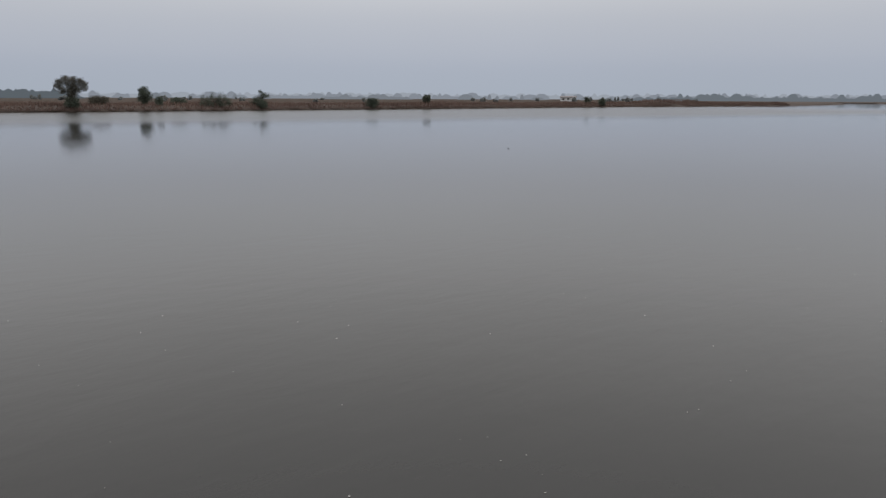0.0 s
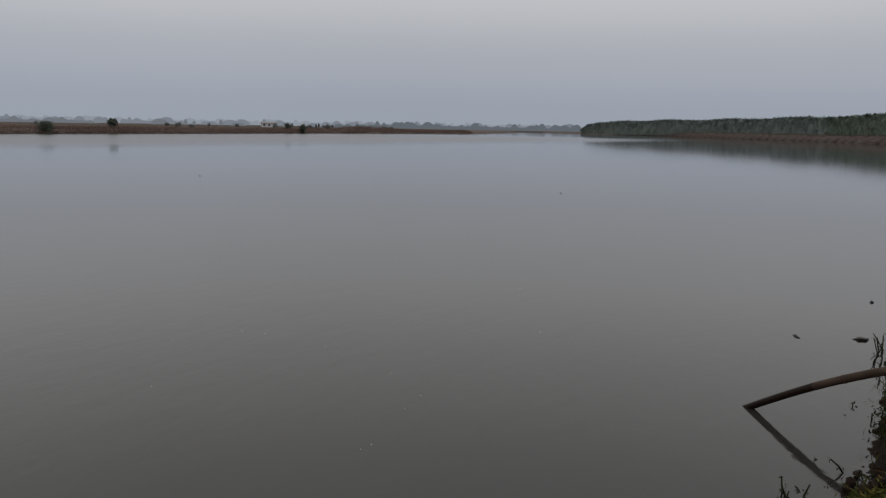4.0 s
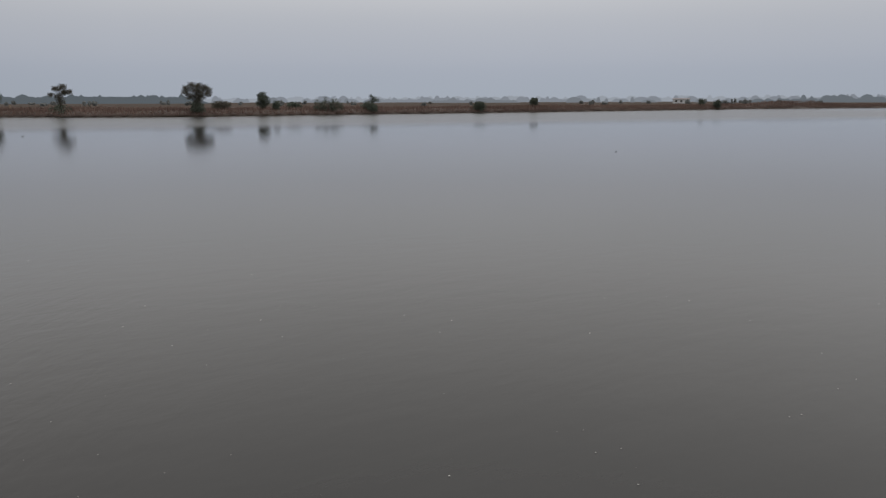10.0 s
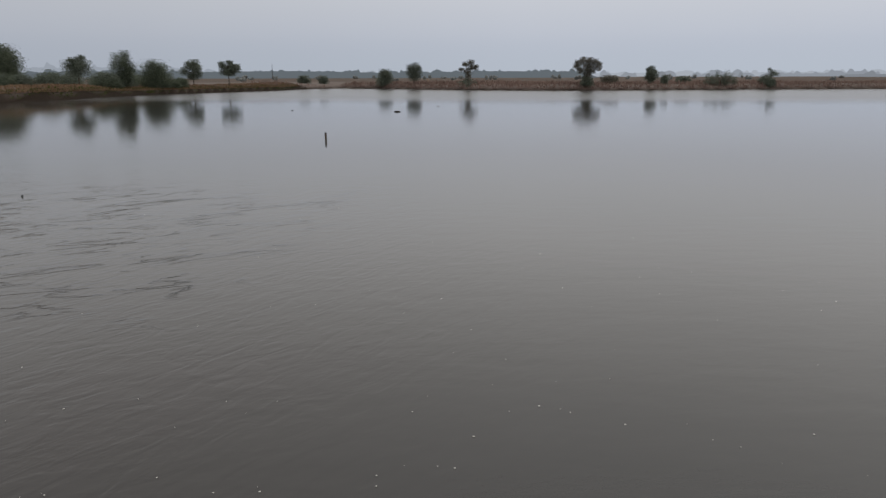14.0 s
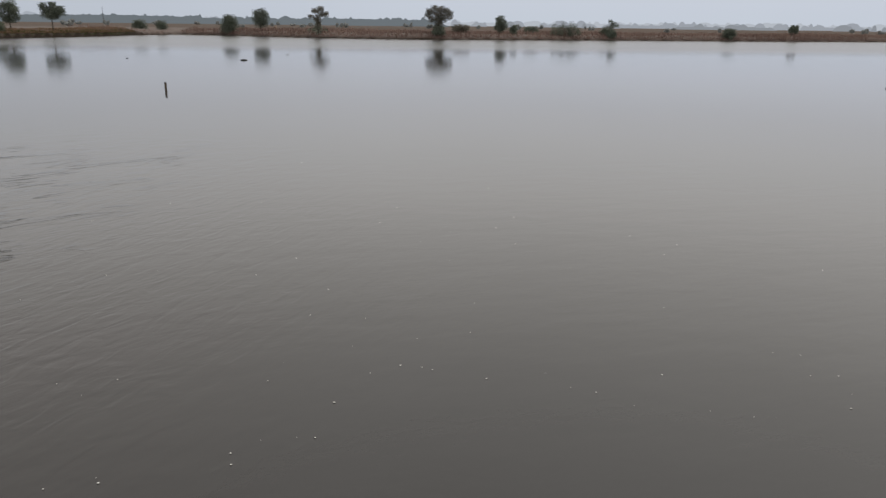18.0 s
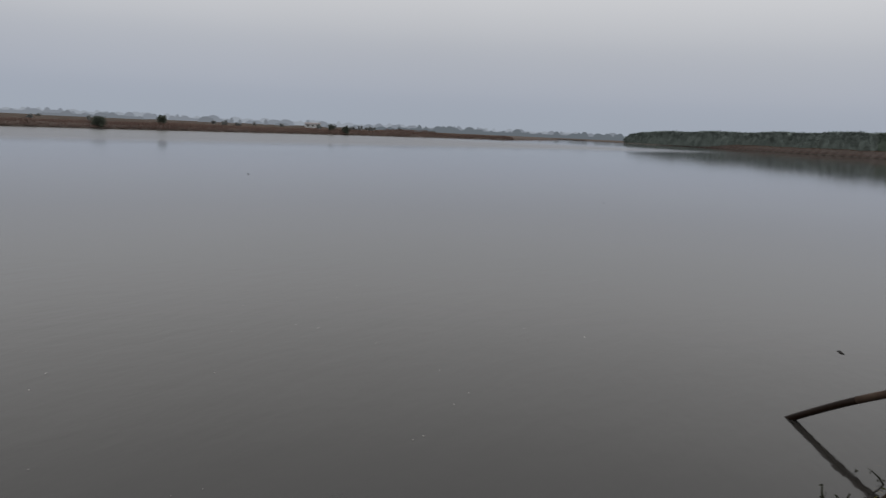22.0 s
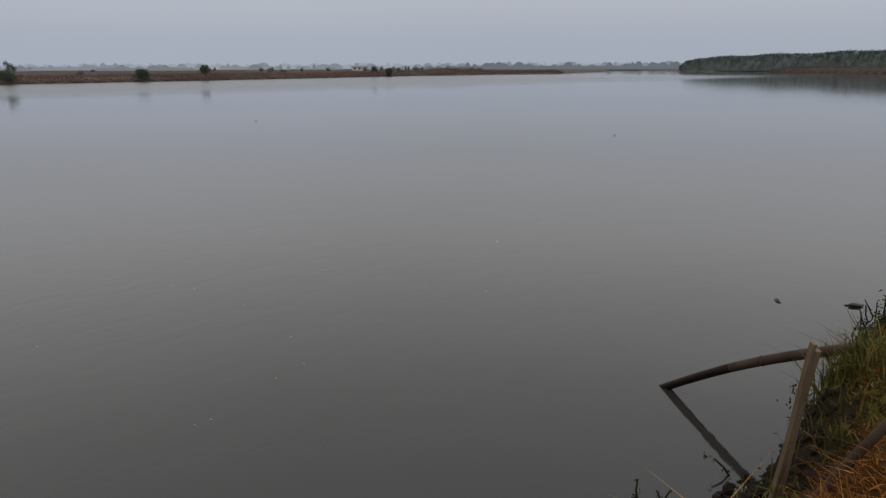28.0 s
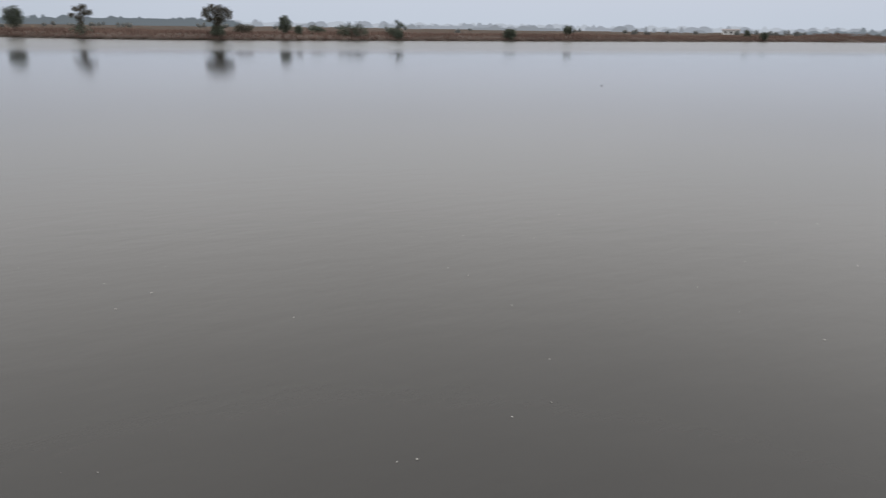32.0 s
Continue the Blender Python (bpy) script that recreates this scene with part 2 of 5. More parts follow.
LEAF_SHOOT = surface("young_tree_leaves", ((0.012, 0.016, 0.005), (0.036, 0.043, 0.014), (0.085, 0.092, 0.036)), scale=1.5, vary="island", bump=0, rough=0.6, through_light=0.3)
# Far-bank foliage, greyed and lightened: air haze is mixed into these colours.
LEAF_HAZED = surface("hazed_leaves", ((0.06897, 0.08131, 0.06679), (0.1053, 0.1206, 0.09438), (0.1452, 0.1612, 0.1249)), scale=0.25, vary="island", bump=0, rough=0.7, through_light=0.4, spec=0.1)
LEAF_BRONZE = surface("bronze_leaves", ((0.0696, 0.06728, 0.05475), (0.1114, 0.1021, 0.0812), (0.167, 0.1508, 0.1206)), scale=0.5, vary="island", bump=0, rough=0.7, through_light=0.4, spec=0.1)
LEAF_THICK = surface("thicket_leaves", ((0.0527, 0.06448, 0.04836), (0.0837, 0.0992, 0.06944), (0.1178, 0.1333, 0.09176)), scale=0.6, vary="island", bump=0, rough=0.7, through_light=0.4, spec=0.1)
# Wood and plain scrub: leaf colours paled to carry the haze of distance.
LEAF_FOREST = surface("hazed_forest_leaves", ((0.1429, 0.1704, 0.1561), (0.1639, 0.1923, 0.174), (0.1863, 0.2142, 0.1919)), scale=0.03, vary="island", bump=0, rough=0.95, spec=0.02)
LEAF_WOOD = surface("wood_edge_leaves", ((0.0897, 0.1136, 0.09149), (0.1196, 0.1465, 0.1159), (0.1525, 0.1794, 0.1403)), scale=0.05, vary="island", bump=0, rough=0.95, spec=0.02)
LEAF_PLAIN = surface("hazed_scrub_leaves", ((0.1444, 0.1517, 0.148), (0.1804, 0.1891, 0.184), (0.2166, 0.2238, 0.2166)), scale=0.03, vary="island", bump=0, rough=0.95, through_light=0.3, spec=0.05)
# Distant scrub and trees: a milder haze is put into the leaf colour.
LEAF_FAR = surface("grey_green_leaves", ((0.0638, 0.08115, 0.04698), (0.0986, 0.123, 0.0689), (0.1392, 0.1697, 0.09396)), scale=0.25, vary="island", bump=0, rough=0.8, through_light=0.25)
LEAF_YELLOW = surface("yellowed_leaves", ((0.154, 0.119, 0.021), (0.238, 0.175, 0.035)), vary="island", bump=0, rough=0.6)
BARK = surface("grey_bark", ((0.036, 0.03, 0.024), (0.078, 0.066, 0.054)), scale=8, bump=0.5, bump_scale=30)
BAMBOO = surface("weathered_pole", ((0.028, 0.019, 0.014), (0.068, 0.045, 0.033), (0.115, 0.083, 0.063)), scale=3, bump=0.4, bump_scale=60, bump_dist=0.004, rough=0.6)
WET_POLE = surface("wet_pole", ((0.0108, 0.0066, 0.0048), (0.027, 0.0162, 0.0108)), scale=4, bump=0.3, bump_scale=60, bump_dist=0.003, rough=0.4, spec=0.1)
PLANKWOOD = surface("grey_plank", ((0.0858, 0.06078, 0.03575), (0.1573, 0.1144, 0.0715), (0.2145, 0.1681, 0.1073)), scale=5, bump=0.5, bump_scale=50, bump_dist=0.004)
DEADWOOD = surface("dead_wood", ((0.033, 0.027, 0.0216), (0.084, 0.069, 0.054)), scale=10, bump=0.5)
BLEACHED = surface("bleached_wood", ((0.0396, 0.0363, 0.033), (0.0792, 0.07425, 0.0693), (0.1122, 0.1056, 0.099)), scale=9, bump=0.5)
STONE = surface("pale_stone", ((0.045, 0.036, 0.028), (0.13, 0.108, 0.088), (0.3, 0.265, 0.225)), scale=6, vary="object", bump=0.6, bump_scale=25)
GRAVEL = surface("gravel", ((0.035, 0.028, 0.021), (0.095, 0.078, 0.062), (0.25, 0.22, 0.185)), scale=2, vary="island", bump=0.3)
CLOD = surface("dark_clod", ((0.01254, 0.00825, 0.00561), (0.02805, 0.01881, 0.0132), (0.04455, 0.03135, 0.02244)), scale=5, bump=0.8, bump_scale=20)
CONCRETE = surface("stained_concrete", ((0.0165, 0.0132, 0.011), (0.03575, 0.0297, 0.0253), (0.066, 0.05775, 0.0495)), scale=3, bump=0.6, bump_scale=18)
WET_ROCK = surface("wet_dark_rock", ((0.009, 0.0078, 0.0072), (0.024, 0.021, 0.018)), scale=8, rough=0.45, spec=0.15)
PLASTIC = surface("white_plastic", ((0.56, 0.56, 0.576), (0.656, 0.656, 0.656)), rough=0.4, bump=0.2)
FOAM = surface("foam_fleck", ((0.4, 0.392, 0.352), (0.6, 0.592, 0.56)), vary="island", bump=0, rough=0.6)
WHITEWASH = surface("whitewash", ((0.55, 0.55, 0.55), (0.7, 0.7, 0.7)), scale=1)
ROOFING = surface("grey_roofing", ((0.22, 0.2, 0.2), (0.32, 0.3, 0.3)), scale=1)


def ground_material():
    """Soil, straw litter, green turf, wet mud and a haze-paled far plain, mixed by the plan's zones."""
    m = bpy.data.materials.new("bank_soil")
    m.use_nodes = True
    n, l = m.node_tree.nodes, m.node_tree.links
    p = n["Principled BSDF"]
    p.inputs["Roughness"].default_value = 0.95
    p.inputs["Specular IOR Level"].default_value = 0.04
    co = n.new("ShaderNodeTexCoord")
    at = n.new("ShaderNodeAttribute")
    at.attribute_name = "zone"
    sep = n.new("ShaderNodeSeparateColor")
    l.new(at.outputs["Color"], sep.inputs[0])

    def ramped(scale, cols, detail=8):
        t = n.new("ShaderNodeTexNoise")
        t.inputs["Scale"].default_value, t.inputs["Detail"].default_value, t.inputs["Roughness"].default_value = scale, detail, 0.65
        r = n.new("ShaderNodeValToRGB")
        r.color_ramp.elements[0].position, r.color_ramp.elements[1].position = 0.32, 0.68
        r.color_ramp.elements[0].color, r.color_ramp.elements[1].color = (*cols[0], 1), (*cols[1], 1)
        l.new(co.outputs["Object"], t.inputs["Vector"])
        l.new(t.outputs["Fac"], r.inputs[0])
        return r.outputs[0]

    def mixed(f, a, b):
        q = n.new("ShaderNodeMix")
        q.data_type = "RGBA"
        l.new(f, q.inputs["Factor"])
        l.new(a, q.inputs["A"])
        l.new(b, q.inputs["B"])
        return q.outputs["Result"]

    soil = ramped(9, ((0.018, 0.011, 0.007), (0.062, 0.040, 0.026)))
    straw = ramped(14, ((0.022, 0.0085, 0.003), (0.078, 0.030, 0.0075)))
    turf = ramped(6, ((0.010, 0.013, 0.005), (0.026, 0.030, 0.010)))
    mud = ramped(7, ((0.011, 0.008, 0.006), (0.030, 0.0225, 0.017)))
    c = mixed(sep.outputs[0], soil, straw)
    c = mixed(sep.outputs[1], c, turf)
    # Far reed litter, paled to grey-mauve: distance haze put into its colour.
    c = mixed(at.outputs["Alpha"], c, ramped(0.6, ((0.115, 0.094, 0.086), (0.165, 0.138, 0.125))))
    c = mixed(sep.outputs[2], c, mud)
    l.new(c, p.inputs["Base Color"])
    t2 = n.new("ShaderNodeTexNoise")
    t2.inputs["Scale"].default_value, t2.inputs["Detail"].default_value = 22, 8
    b = n.new("ShaderNodeBump")
    b.inputs["Strength"].default_value, b.inputs["Distance"].default_value = 0.9, 0.03
    l.new(co.outputs["Object"], t2.inputs["Vector"])
    l.new(t2.outputs["Fac"], b.inputs["Height"])
    l.new(b.outputs[0], p.inputs["Normal"])
    return m


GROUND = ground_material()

# ---- mesh helpers ----


def mesh_from(name, verts, faces, material, smooth=False):
    """verts (n, 3), faces (m, k): one mesh of k-sided faces."""
    verts, faces = np.asarray(verts, np.float32).reshape(-1, 3), np.asarray(faces, np.int32)
    me = bpy.data.meshes.new(name)
    k = faces.shape[1]
    me.vertices.add(len(verts))
    me.vertices.foreach_set("co", verts.ravel())
    me.loops.add(faces.size)
    me.loops.foreach_set("vertex_index", faces.ravel())
    me.polygons.add(len(faces))
    me.polygons.foreach_set("loop_start", np.arange(0, faces.size, k, dtype=np.int32))
    me.polygons.foreach_set("use_smooth", np.full(len(faces), smooth))
    me.update(calc_edges=True)
    me.materials.append(material)
    return me


def mesh_bm(name, bm, material, smooth=True):
    me = bpy.data.meshes.new(name)
    bm.to_mesh(me)
    bm.free()
    me.polygons.foreach_set("use_smooth", np.full(len(me.polygons), smooth))
    me.materials.append(material)
    return me


def part(name, me, parent, label=""):
    ob = new(name, me)
    ob.parent = parent
    return tagged(ob, label) if label else ob


def thing(name, at, label, category, group="", turn=0.0):
    ob = new(name)
    ob.empty_display_size = 0.1
    ob.matrix_world = pose(*at, 0, 0, turn)
    return tagged(ob, label, category, group)


def tube(points, radii, sides=7):
    """Verts and quads of a tapered tube along points, closed by a last narrow ring."""
    pts = np.asarray(points, float)
    ts = np.gradient(pts, axis=0)
    ts /= np.linalg.norm(ts, axis=1)[:, None]
    up = np.where(abs(ts[:, 2:3]) > 0.9, (1.0, 0, 0), (0, 0, 1.0))
    u = np.cross(ts, up)
    u /= np.linalg.norm(u, axis=1)[:, None]
    v = np.cross(ts, u)
    a = np.arange(sides) * 2 * np.pi / sides
    ring = np.cos(a)[None, :, None] * u[:, None] + np.sin(a)[None, :, None] * v[:, None]
    verts = pts[:, None] + ring * np.asarray(radii, float)[:, None, None]
    verts = np.concatenate([pts[:1, None] + ring[:1] * 1e-4, verts, pts[-1:, None] + ring[-1:] * 1e-4])
    n = len(verts)
    i, j = np.meshgrid(np.arange(n - 1), np.arange(sides), indexing="ij")
    f = np.stack([i * sides + j, i * sides + (j + 1) % sides, (i + 1) * sides + (j + 1) % sides, (i + 1) * sides + j], -1).reshape(-1, 4)
    return verts.reshape(-1, 3), f


def joined(pieces):
    vs, fs, k = [], [], 0
    for v, f in pieces:
        vs.append(v)
        fs.append(f + k)
        k += len(v)
    return np.concatenate(vs), np.concatenate(fs)


def leaf_cards(rng, centres, size, droop=0.0, slim=0.5):
    """A bent four-cornered leaf, folded along its midrib, at each centre."""
    n = len(centres)
    d = rng.normal(size=(n, 3))
    d[:, 2] -= droop
    d /= np.linalg.norm(d, axis=1)[:, None]
    s = np.cross(d, rng.normal(size=(n, 3)))
    s /= np.linalg.norm(s, axis=1)[:, None]
    k = np.cross(d, s)
    L = (size * rng.uniform(0.6, 1.3, n))[:, None]
    v = np.stack([centres - d * L / 2, centres + s * L * slim / 2 + k * L * 0.08, centres + d * L / 2 - k * L * 0.1, centres - s * L * slim / 2 + k * L * 0.08], 1)
    f = np.arange(n * 4).reshape(n, 4)
    return v.reshape(-1, 3), f


def clump_points(rng, n, clumps):
    """Points near the shells of clumps (x, y, z, radius, flatness)."""
    c = np.asarray(clumps, float)
    w = c[:, 3] ** 2
    pick = rng.choice(len(c), n, p=w / w.sum())
    d = rng.normal(size=(n, 3))
    d /= np.linalg.norm(d, axis=1)[:, None]
    r = c[pick, 3] * (0.35 + 0.75 * rng.random(n) ** 0.45)
    p = d * r[:, None]
    p[:, 2] *= c[pick, 4]
    return c[pick, :3] + p


def blades(rng, base, height, width, lean, curl=0.5, flat=0.0, bias=None):
    """Grass blades of three triangles each, bent over towards their tips."""
    n = len(base)
    a = rng.uniform(0, 2 * np.pi, n)
    side = np.stack([np.cos(a), np.sin(a), np.zeros(n)], -1)
    b = rng.uniform(0, 2 * np.pi, n)
    away = np.stack([np.cos(b), np.sin(b), np.zeros(n)], -1) * np.abs(rng.normal(size=n) * lean)[:, None]
    if bias is not None:
        away[:, :2] += bias
    away /= np.maximum(1, np.linalg.norm(away, axis=1) / 1.4)[:, None]
    up = np.array((0, 0, 1.0)) * (1 - flat) * np.clip(1.15 - 0.35 * np.linalg.norm(away, axis=1), 0.35, 1)[:, None]
    h, w = np.asarray(height)[:, None], np.asarray(width)[:, None]
    mid = base + (up * 0.55 + away * 0.35) * h
    tip = base + (up * (1 - 0.35 * curl) + away) * h
    v = np.stack([base - side * w / 2, base + side * w / 2, mid - side * w * 0.4, mid + side * w * 0.4, tip], 1)
    o = np.arange(n)[:, None, None] * 5
    f = (np.array([[0, 1, 3], [0, 3, 2], [2, 3, 4]])[None] + o).reshape(-1, 3)
    return v.reshape(-1, 3), f


def domes(rng, centres, radii):
    """Rounded leafy crowns: roughened spheres, each an island."""
    bm = bmesh.new()
    bmesh.ops.create_icosphere(bm, subdivisions=1, radius=1.0)
    unit = np.array([v.co[:] for v in bm.verts])
    tri = np.array([[v.index for v in f.verts] for f in bm.faces])
    bm.free()
    n, m = len(centres), len(unit)
    k = 1 + rng.normal(size=(n, m, 1)) * 0.15
    v = np.asarray(centres)[:, None] + unit[None] * k * np.asarray(radii)[:, None]
    f = (tri[None] + np.arange(n)[:, None, None] * m).reshape(-1, 3)
    return v.reshape(-1, 3), f


def lump(name, rng, size, material, rough=0.25, sub=2):
    """A broken stone: an icosphere, squashed and roughened."""
    bm = bmesh.new()
    bmesh.ops.create_icosphere(bm, subdivisions=sub, radius=0.5)
    o = Vector(rng.uniform(-50, 50, 3))
    for v in bm.verts:
        k = 1 + rough * noise.noise(v.co * 2.2 + o) * 1.6 + rough * 0.5 * noise.noise(v.co * 6 + o)
        v.co = Vector((v.co.x * size[0], v.co.y * size[1], v.co.z * size[2])) * k
    return mesh_bm(name, bm, material, smooth=False)


# ---- the plan ----
# near bank waterline: x by y
NEAR_Y = (-400, -60, -6, 2.5, 4.1, 4.7, 5.5, 6.8, 9.4, 12.1, 15, 20, 24, 26.5, 28, 30, 34, 43, 54, 72, 110, 150, 176)
NEAR_X = (-6, -2.2, -1.35, -1.13, -1.0, -0.97, -0.95, -0.97, -1.18, -1.30, -1.38, -1.52, -1.6, -1.5, -1.25, -1.3, -1.35, -1.2, -0.9, 0.3, 1.2, 0.2, -3)
# far side, from the north along the embankment, the spit, the west bank and the south peninsula
FAR = ((-30, 228), (-62, 275), (-120, 345), (-205, 440), (-300, 520), (-330, 520), (-262, 420), (-206, 292), (-190, 230), (-172, 155),
       (-158, 110), (-150, 80), (-146, 62), (-142, 40), (-136, 22), (-132.5, 10), (-133, 0), (-137, -11), (-146, -22), (-153, -29), (-160, -40),
       (-148, -44.2), (-134, -44.6), (-120, -48), (-105, -53), (-92, -52), (-80, -51), (-68, -52), (-57, -50), (-48, -54), (-40, -70), (-36, -400))
POND = np.array([*zip(NEAR_X, NEAR_Y), *FAR], float)
TRACK = np.array(((4.6, 30), (4.4, 27), (4.35, 25), (4.3, 23), (4.35, 20.5), (4.35, 15.5), (3.95, 12), (3.72, 10.4), (3.68, 9.5), (4.3, 9.1), (5.2, 9.0), (7, 8.8), (12, 8)), float)
SIDE = np.array(((3.5, 8.9), (2.6, 7.6), (2.0, 7.3), (2.3, 6.4), (2.55, 5.6), (2.85, 4.9), (3.1, 4.2), (3.4, 2), (3.4, -8)), float)


def to_line(x, y, line):
    """Distance to an open line."""
    best = np.full(np.shape(x), 1e9)
    for (ax, ay), (bx, by) in zip(line[:-1], line[1:]):
        t = np.clip(((x - ax) * (bx - ax) + (y - ay) * (by - ay)) / ((bx - ax) ** 2 + (by - ay) ** 2), 0, 1)
        best = np.minimum(best, np.hypot(x - ax - t * (bx - ax), y - ay - t * (by - ay)))
    return best


def inland(x, y):
    """Distance from the pond's waterline, positive on land."""
    d = to_line(x, y, np.vstack([POND, POND[:1]]))
    inside = np.zeros(np.shape(x), bool)
    for (ax, ay), (bx, by) in zip(POND, np.roll(POND, -1, 0)):
        cross = (ay > y) != (by > y)
        with np.errstate(divide="ignore", invalid="ignore"):
            inside ^= cross & (x < (bx - ax) * (y - ay) / (by - ay) + ax)
    return np.where(inside, -d, d)


def wobble(x, y, s, k):
    return np.sin(x * s + 1.3 * k + 0.7 * np.sin(y * s * 0.8 + k)) * np.sin(y * s * 1.1 + 2.1 * k + 0.9 * np.sin(x * s * 0.7 - k))


def smooth(t):
    t = np.clip(t, 0, 1)
    return t * t * (3 - 2 * t)


def height(x, y):
    """Ground height over the water."""
    x, y = np.asarray(x, float), np.asarray(y, float)
    d = inland(x, y)
    near = (x > -30) & (y < 170)
    dn = d + np.where(near & (abs(d) < 3), 0.07 * wobble(x, y, 5.1, 1) + 0.04 * wobble(x, y, 12.0, 2), 0)
    bank = np.where(dn < 0, np.maximum(-1.2, dn * 0.9), 0.42 * smooth(dn / 0.28) + 0.43 * smooth(dn / 1.1))
    bank = bank - 0.14 * smooth((d - 1.5) / 3.5)
    bank = bank + np.where(d > 0.2, 0.025 * wobble(x, y, 3.0, 3) + 0.015 * wobble(x, y, 9.0, 4), 0)
    bank = bank - 0.55 * np.exp(-((x + 0.63) / 0.30) ** 2 - ((y - 4.9) / 0.68) ** 2) * (d > 0)
    tr, sd = to_line(x, y, TRACK), to_line(x, y, SIDE)
    bank = bank - 0.16 * np.exp(-(tr / 0.4) ** 2) - 0.06 * np.exp(-(sd / 0.5) ** 2)
    beyond = smooth((x - 3.7) / 0.3) * smooth((y - np.interp(x, (3, 4, 5.2, 12), (9.6, 9.35, 9.1, 8.1))) / 0.2)
    bank = bank + 0.05 * smooth((tr - 0.38) / 0.12) * np.exp(-((np.maximum(tr, 0.5) - 0.5) / 0.9) ** 2) * beyond * (0.75 + 0.4 * wobble(x, y, 4.0, 6))
    bank = bank + 0.05 * np.clip(np.exp(-(tr / 1.5) ** 2), 0, 1) * (wobble(x, y, 14.0, 5) + 0.7 * wobble(x + 3, y, 23.0, 9))
    bank = bank + 0.12 * smooth((x - 6) / 4)
    far = np.where(d < 0, np.maximum(-1.2, d * 0.5), 0.45 * smooth(d / 0.5) + 0.45 * smooth(d / 3.0) + 0.15 * wobble(x, y, 0.3, 1) * smooth(d / 3))
    pen = (y < -43) & (x > -150)
    far = np.where(pen & (d > 0), (0.75 + 0.3 * smooth((x + 105) / 25)) * smooth(d / 0.6) + 0.35 * smooth((d - 0.6) / 3.0) + 0.06 * wobble(x, y, 1.1, 1) * smooth(d / 1.5), far)
    north = smooth((y - 165) / 40) * (x > -190)
    far = far + north * 1.2 * smooth(d / 5) * (d > 0)
    k = smooth((np.where(near, 0, 1)))
    return np.where(k > 0.5, far, bank)


def lines(*runs):
    out = [np.arange(a, b, s) for a, b, s in runs]
    return np.unique(np.round(np.concatenate(out), 4))


def growing(a, b, s, r):
    out = []
    while a < b:
        out.append(a)
        a += s
        s *= r
    return np.array(out + [b])


# ---- ground: one sheet to the horizon ----
gx = np.unique(np.round(np.concatenate([-growing(340, 4500, 15, 1.3), lines((-340, -176, 6.0), (-176, -44, 0.8), (-44, -3, 1.6), (-3, 7, 0.105), (7, 14, 0.3), (14, 60, 1.5)), growing(60, 4500, 3, 1.3)]), 3))
gy = np.unique(np.round(np.concatenate([-growing(110, 4500, 6, 1.3), lines((-110, -62, 3.0), (-62, -41, 0.6), (-41, -8, 2.2), (-8, 1.5, 0.4), (1.5, 16, 0.105), (16, 40, 0.25), (40, 90, 1.6), (90, 560, 5.0)), growing(560, 4500, 10, 1.3)]), 3))
GX, GY = np.meshgrid(gx, gy, indexing="ij")
GZ = height(GX, GY)
i, j = np.meshgrid(np.arange(len(gx) - 1), np.arange(len(gy) - 1), indexing="ij")
w = len(gy)
ground_mesh = mesh_from("ground", np.stack([GX, GY, GZ], -1), np.stack([i * w + j, (i + 1) * w + j, (i + 1) * w + j + 1, i * w + j + 1], -1).reshape(-1, 4), GROUND, smooth=True)


def near_turf(x, y):
    """Turf patch on the near side of the gully."""
    a = smooth((x - np.interp(y, (5.3, 5.6, 6.0, 6.5, 7.65), (4.2, 3.25, 2.9, 3.0, 3.75))) / 0.15 + 0.4 * wobble(x, y, 3.0, 3)) * smooth((y - 5.4) / 0.2) * smooth((7.85 - y) / 0.2)
    return np.maximum(a, np.exp(-(((x - 3.08) / 0.34) ** 2 + ((y - 7.2) / 0.28) ** 2) ** 2))


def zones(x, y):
    """Straw, turf, mud and haze-paled far plain shares of the ground."""
    d = inland(x, y)
    near = (x > -30) & (y < 170)
    tr, sd = to_line(x, y, TRACK), to_line(x, y, SIDE)
    straw = smooth((d - 0.3) / 0.4) * (1 - np.exp(-(tr / 0.6) ** 4)) * (1 - 0.85 * np.exp(-(sd / 0.6) ** 4))
    straw = np.where(near, straw * (1 - smooth((x - 3.3) / 0.5)), 0.55 + 0.2 * wobble(x, y, 0.05, 2))
    turf = np.where(near, np.maximum(smooth((tr - 0.62 + 0.2 * wobble(x, y, 1.5, 3)) / 0.25) * (x > 4.0) * (y > 9), np.maximum(near_turf(x, y), smooth((x - 3.9) / 0.6) * (1 - smooth((y - 4.2) / 0.6)))), 0.35 + 0.25 * wobble(x, y, 0.021, 5))
    turf = np.where(near & (d < 1.7) & (y > 5) & (y < 8.6), np.maximum(turf, 0.8), turf)
    turf = np.where(near & (y > 3), turf * (0.75 + 0.25 * wobble(x, y, 0.9, 8)), turf)
    mud = np.where(near, np.maximum(1 - smooth((d - 0.12) / 0.35), 0.95 * np.exp(-((x + 0.63) / 0.32) ** 2 - ((y - 4.9) / 0.65) ** 2)), 1 - smooth((d - np.where((y < -43) & (x > -150), 0.5, 0.15)) / 0.35))
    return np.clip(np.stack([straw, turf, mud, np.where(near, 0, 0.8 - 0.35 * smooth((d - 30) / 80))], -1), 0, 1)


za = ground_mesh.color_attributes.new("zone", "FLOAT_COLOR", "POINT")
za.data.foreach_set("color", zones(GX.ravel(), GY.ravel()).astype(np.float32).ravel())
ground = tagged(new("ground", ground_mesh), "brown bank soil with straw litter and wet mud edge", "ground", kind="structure")

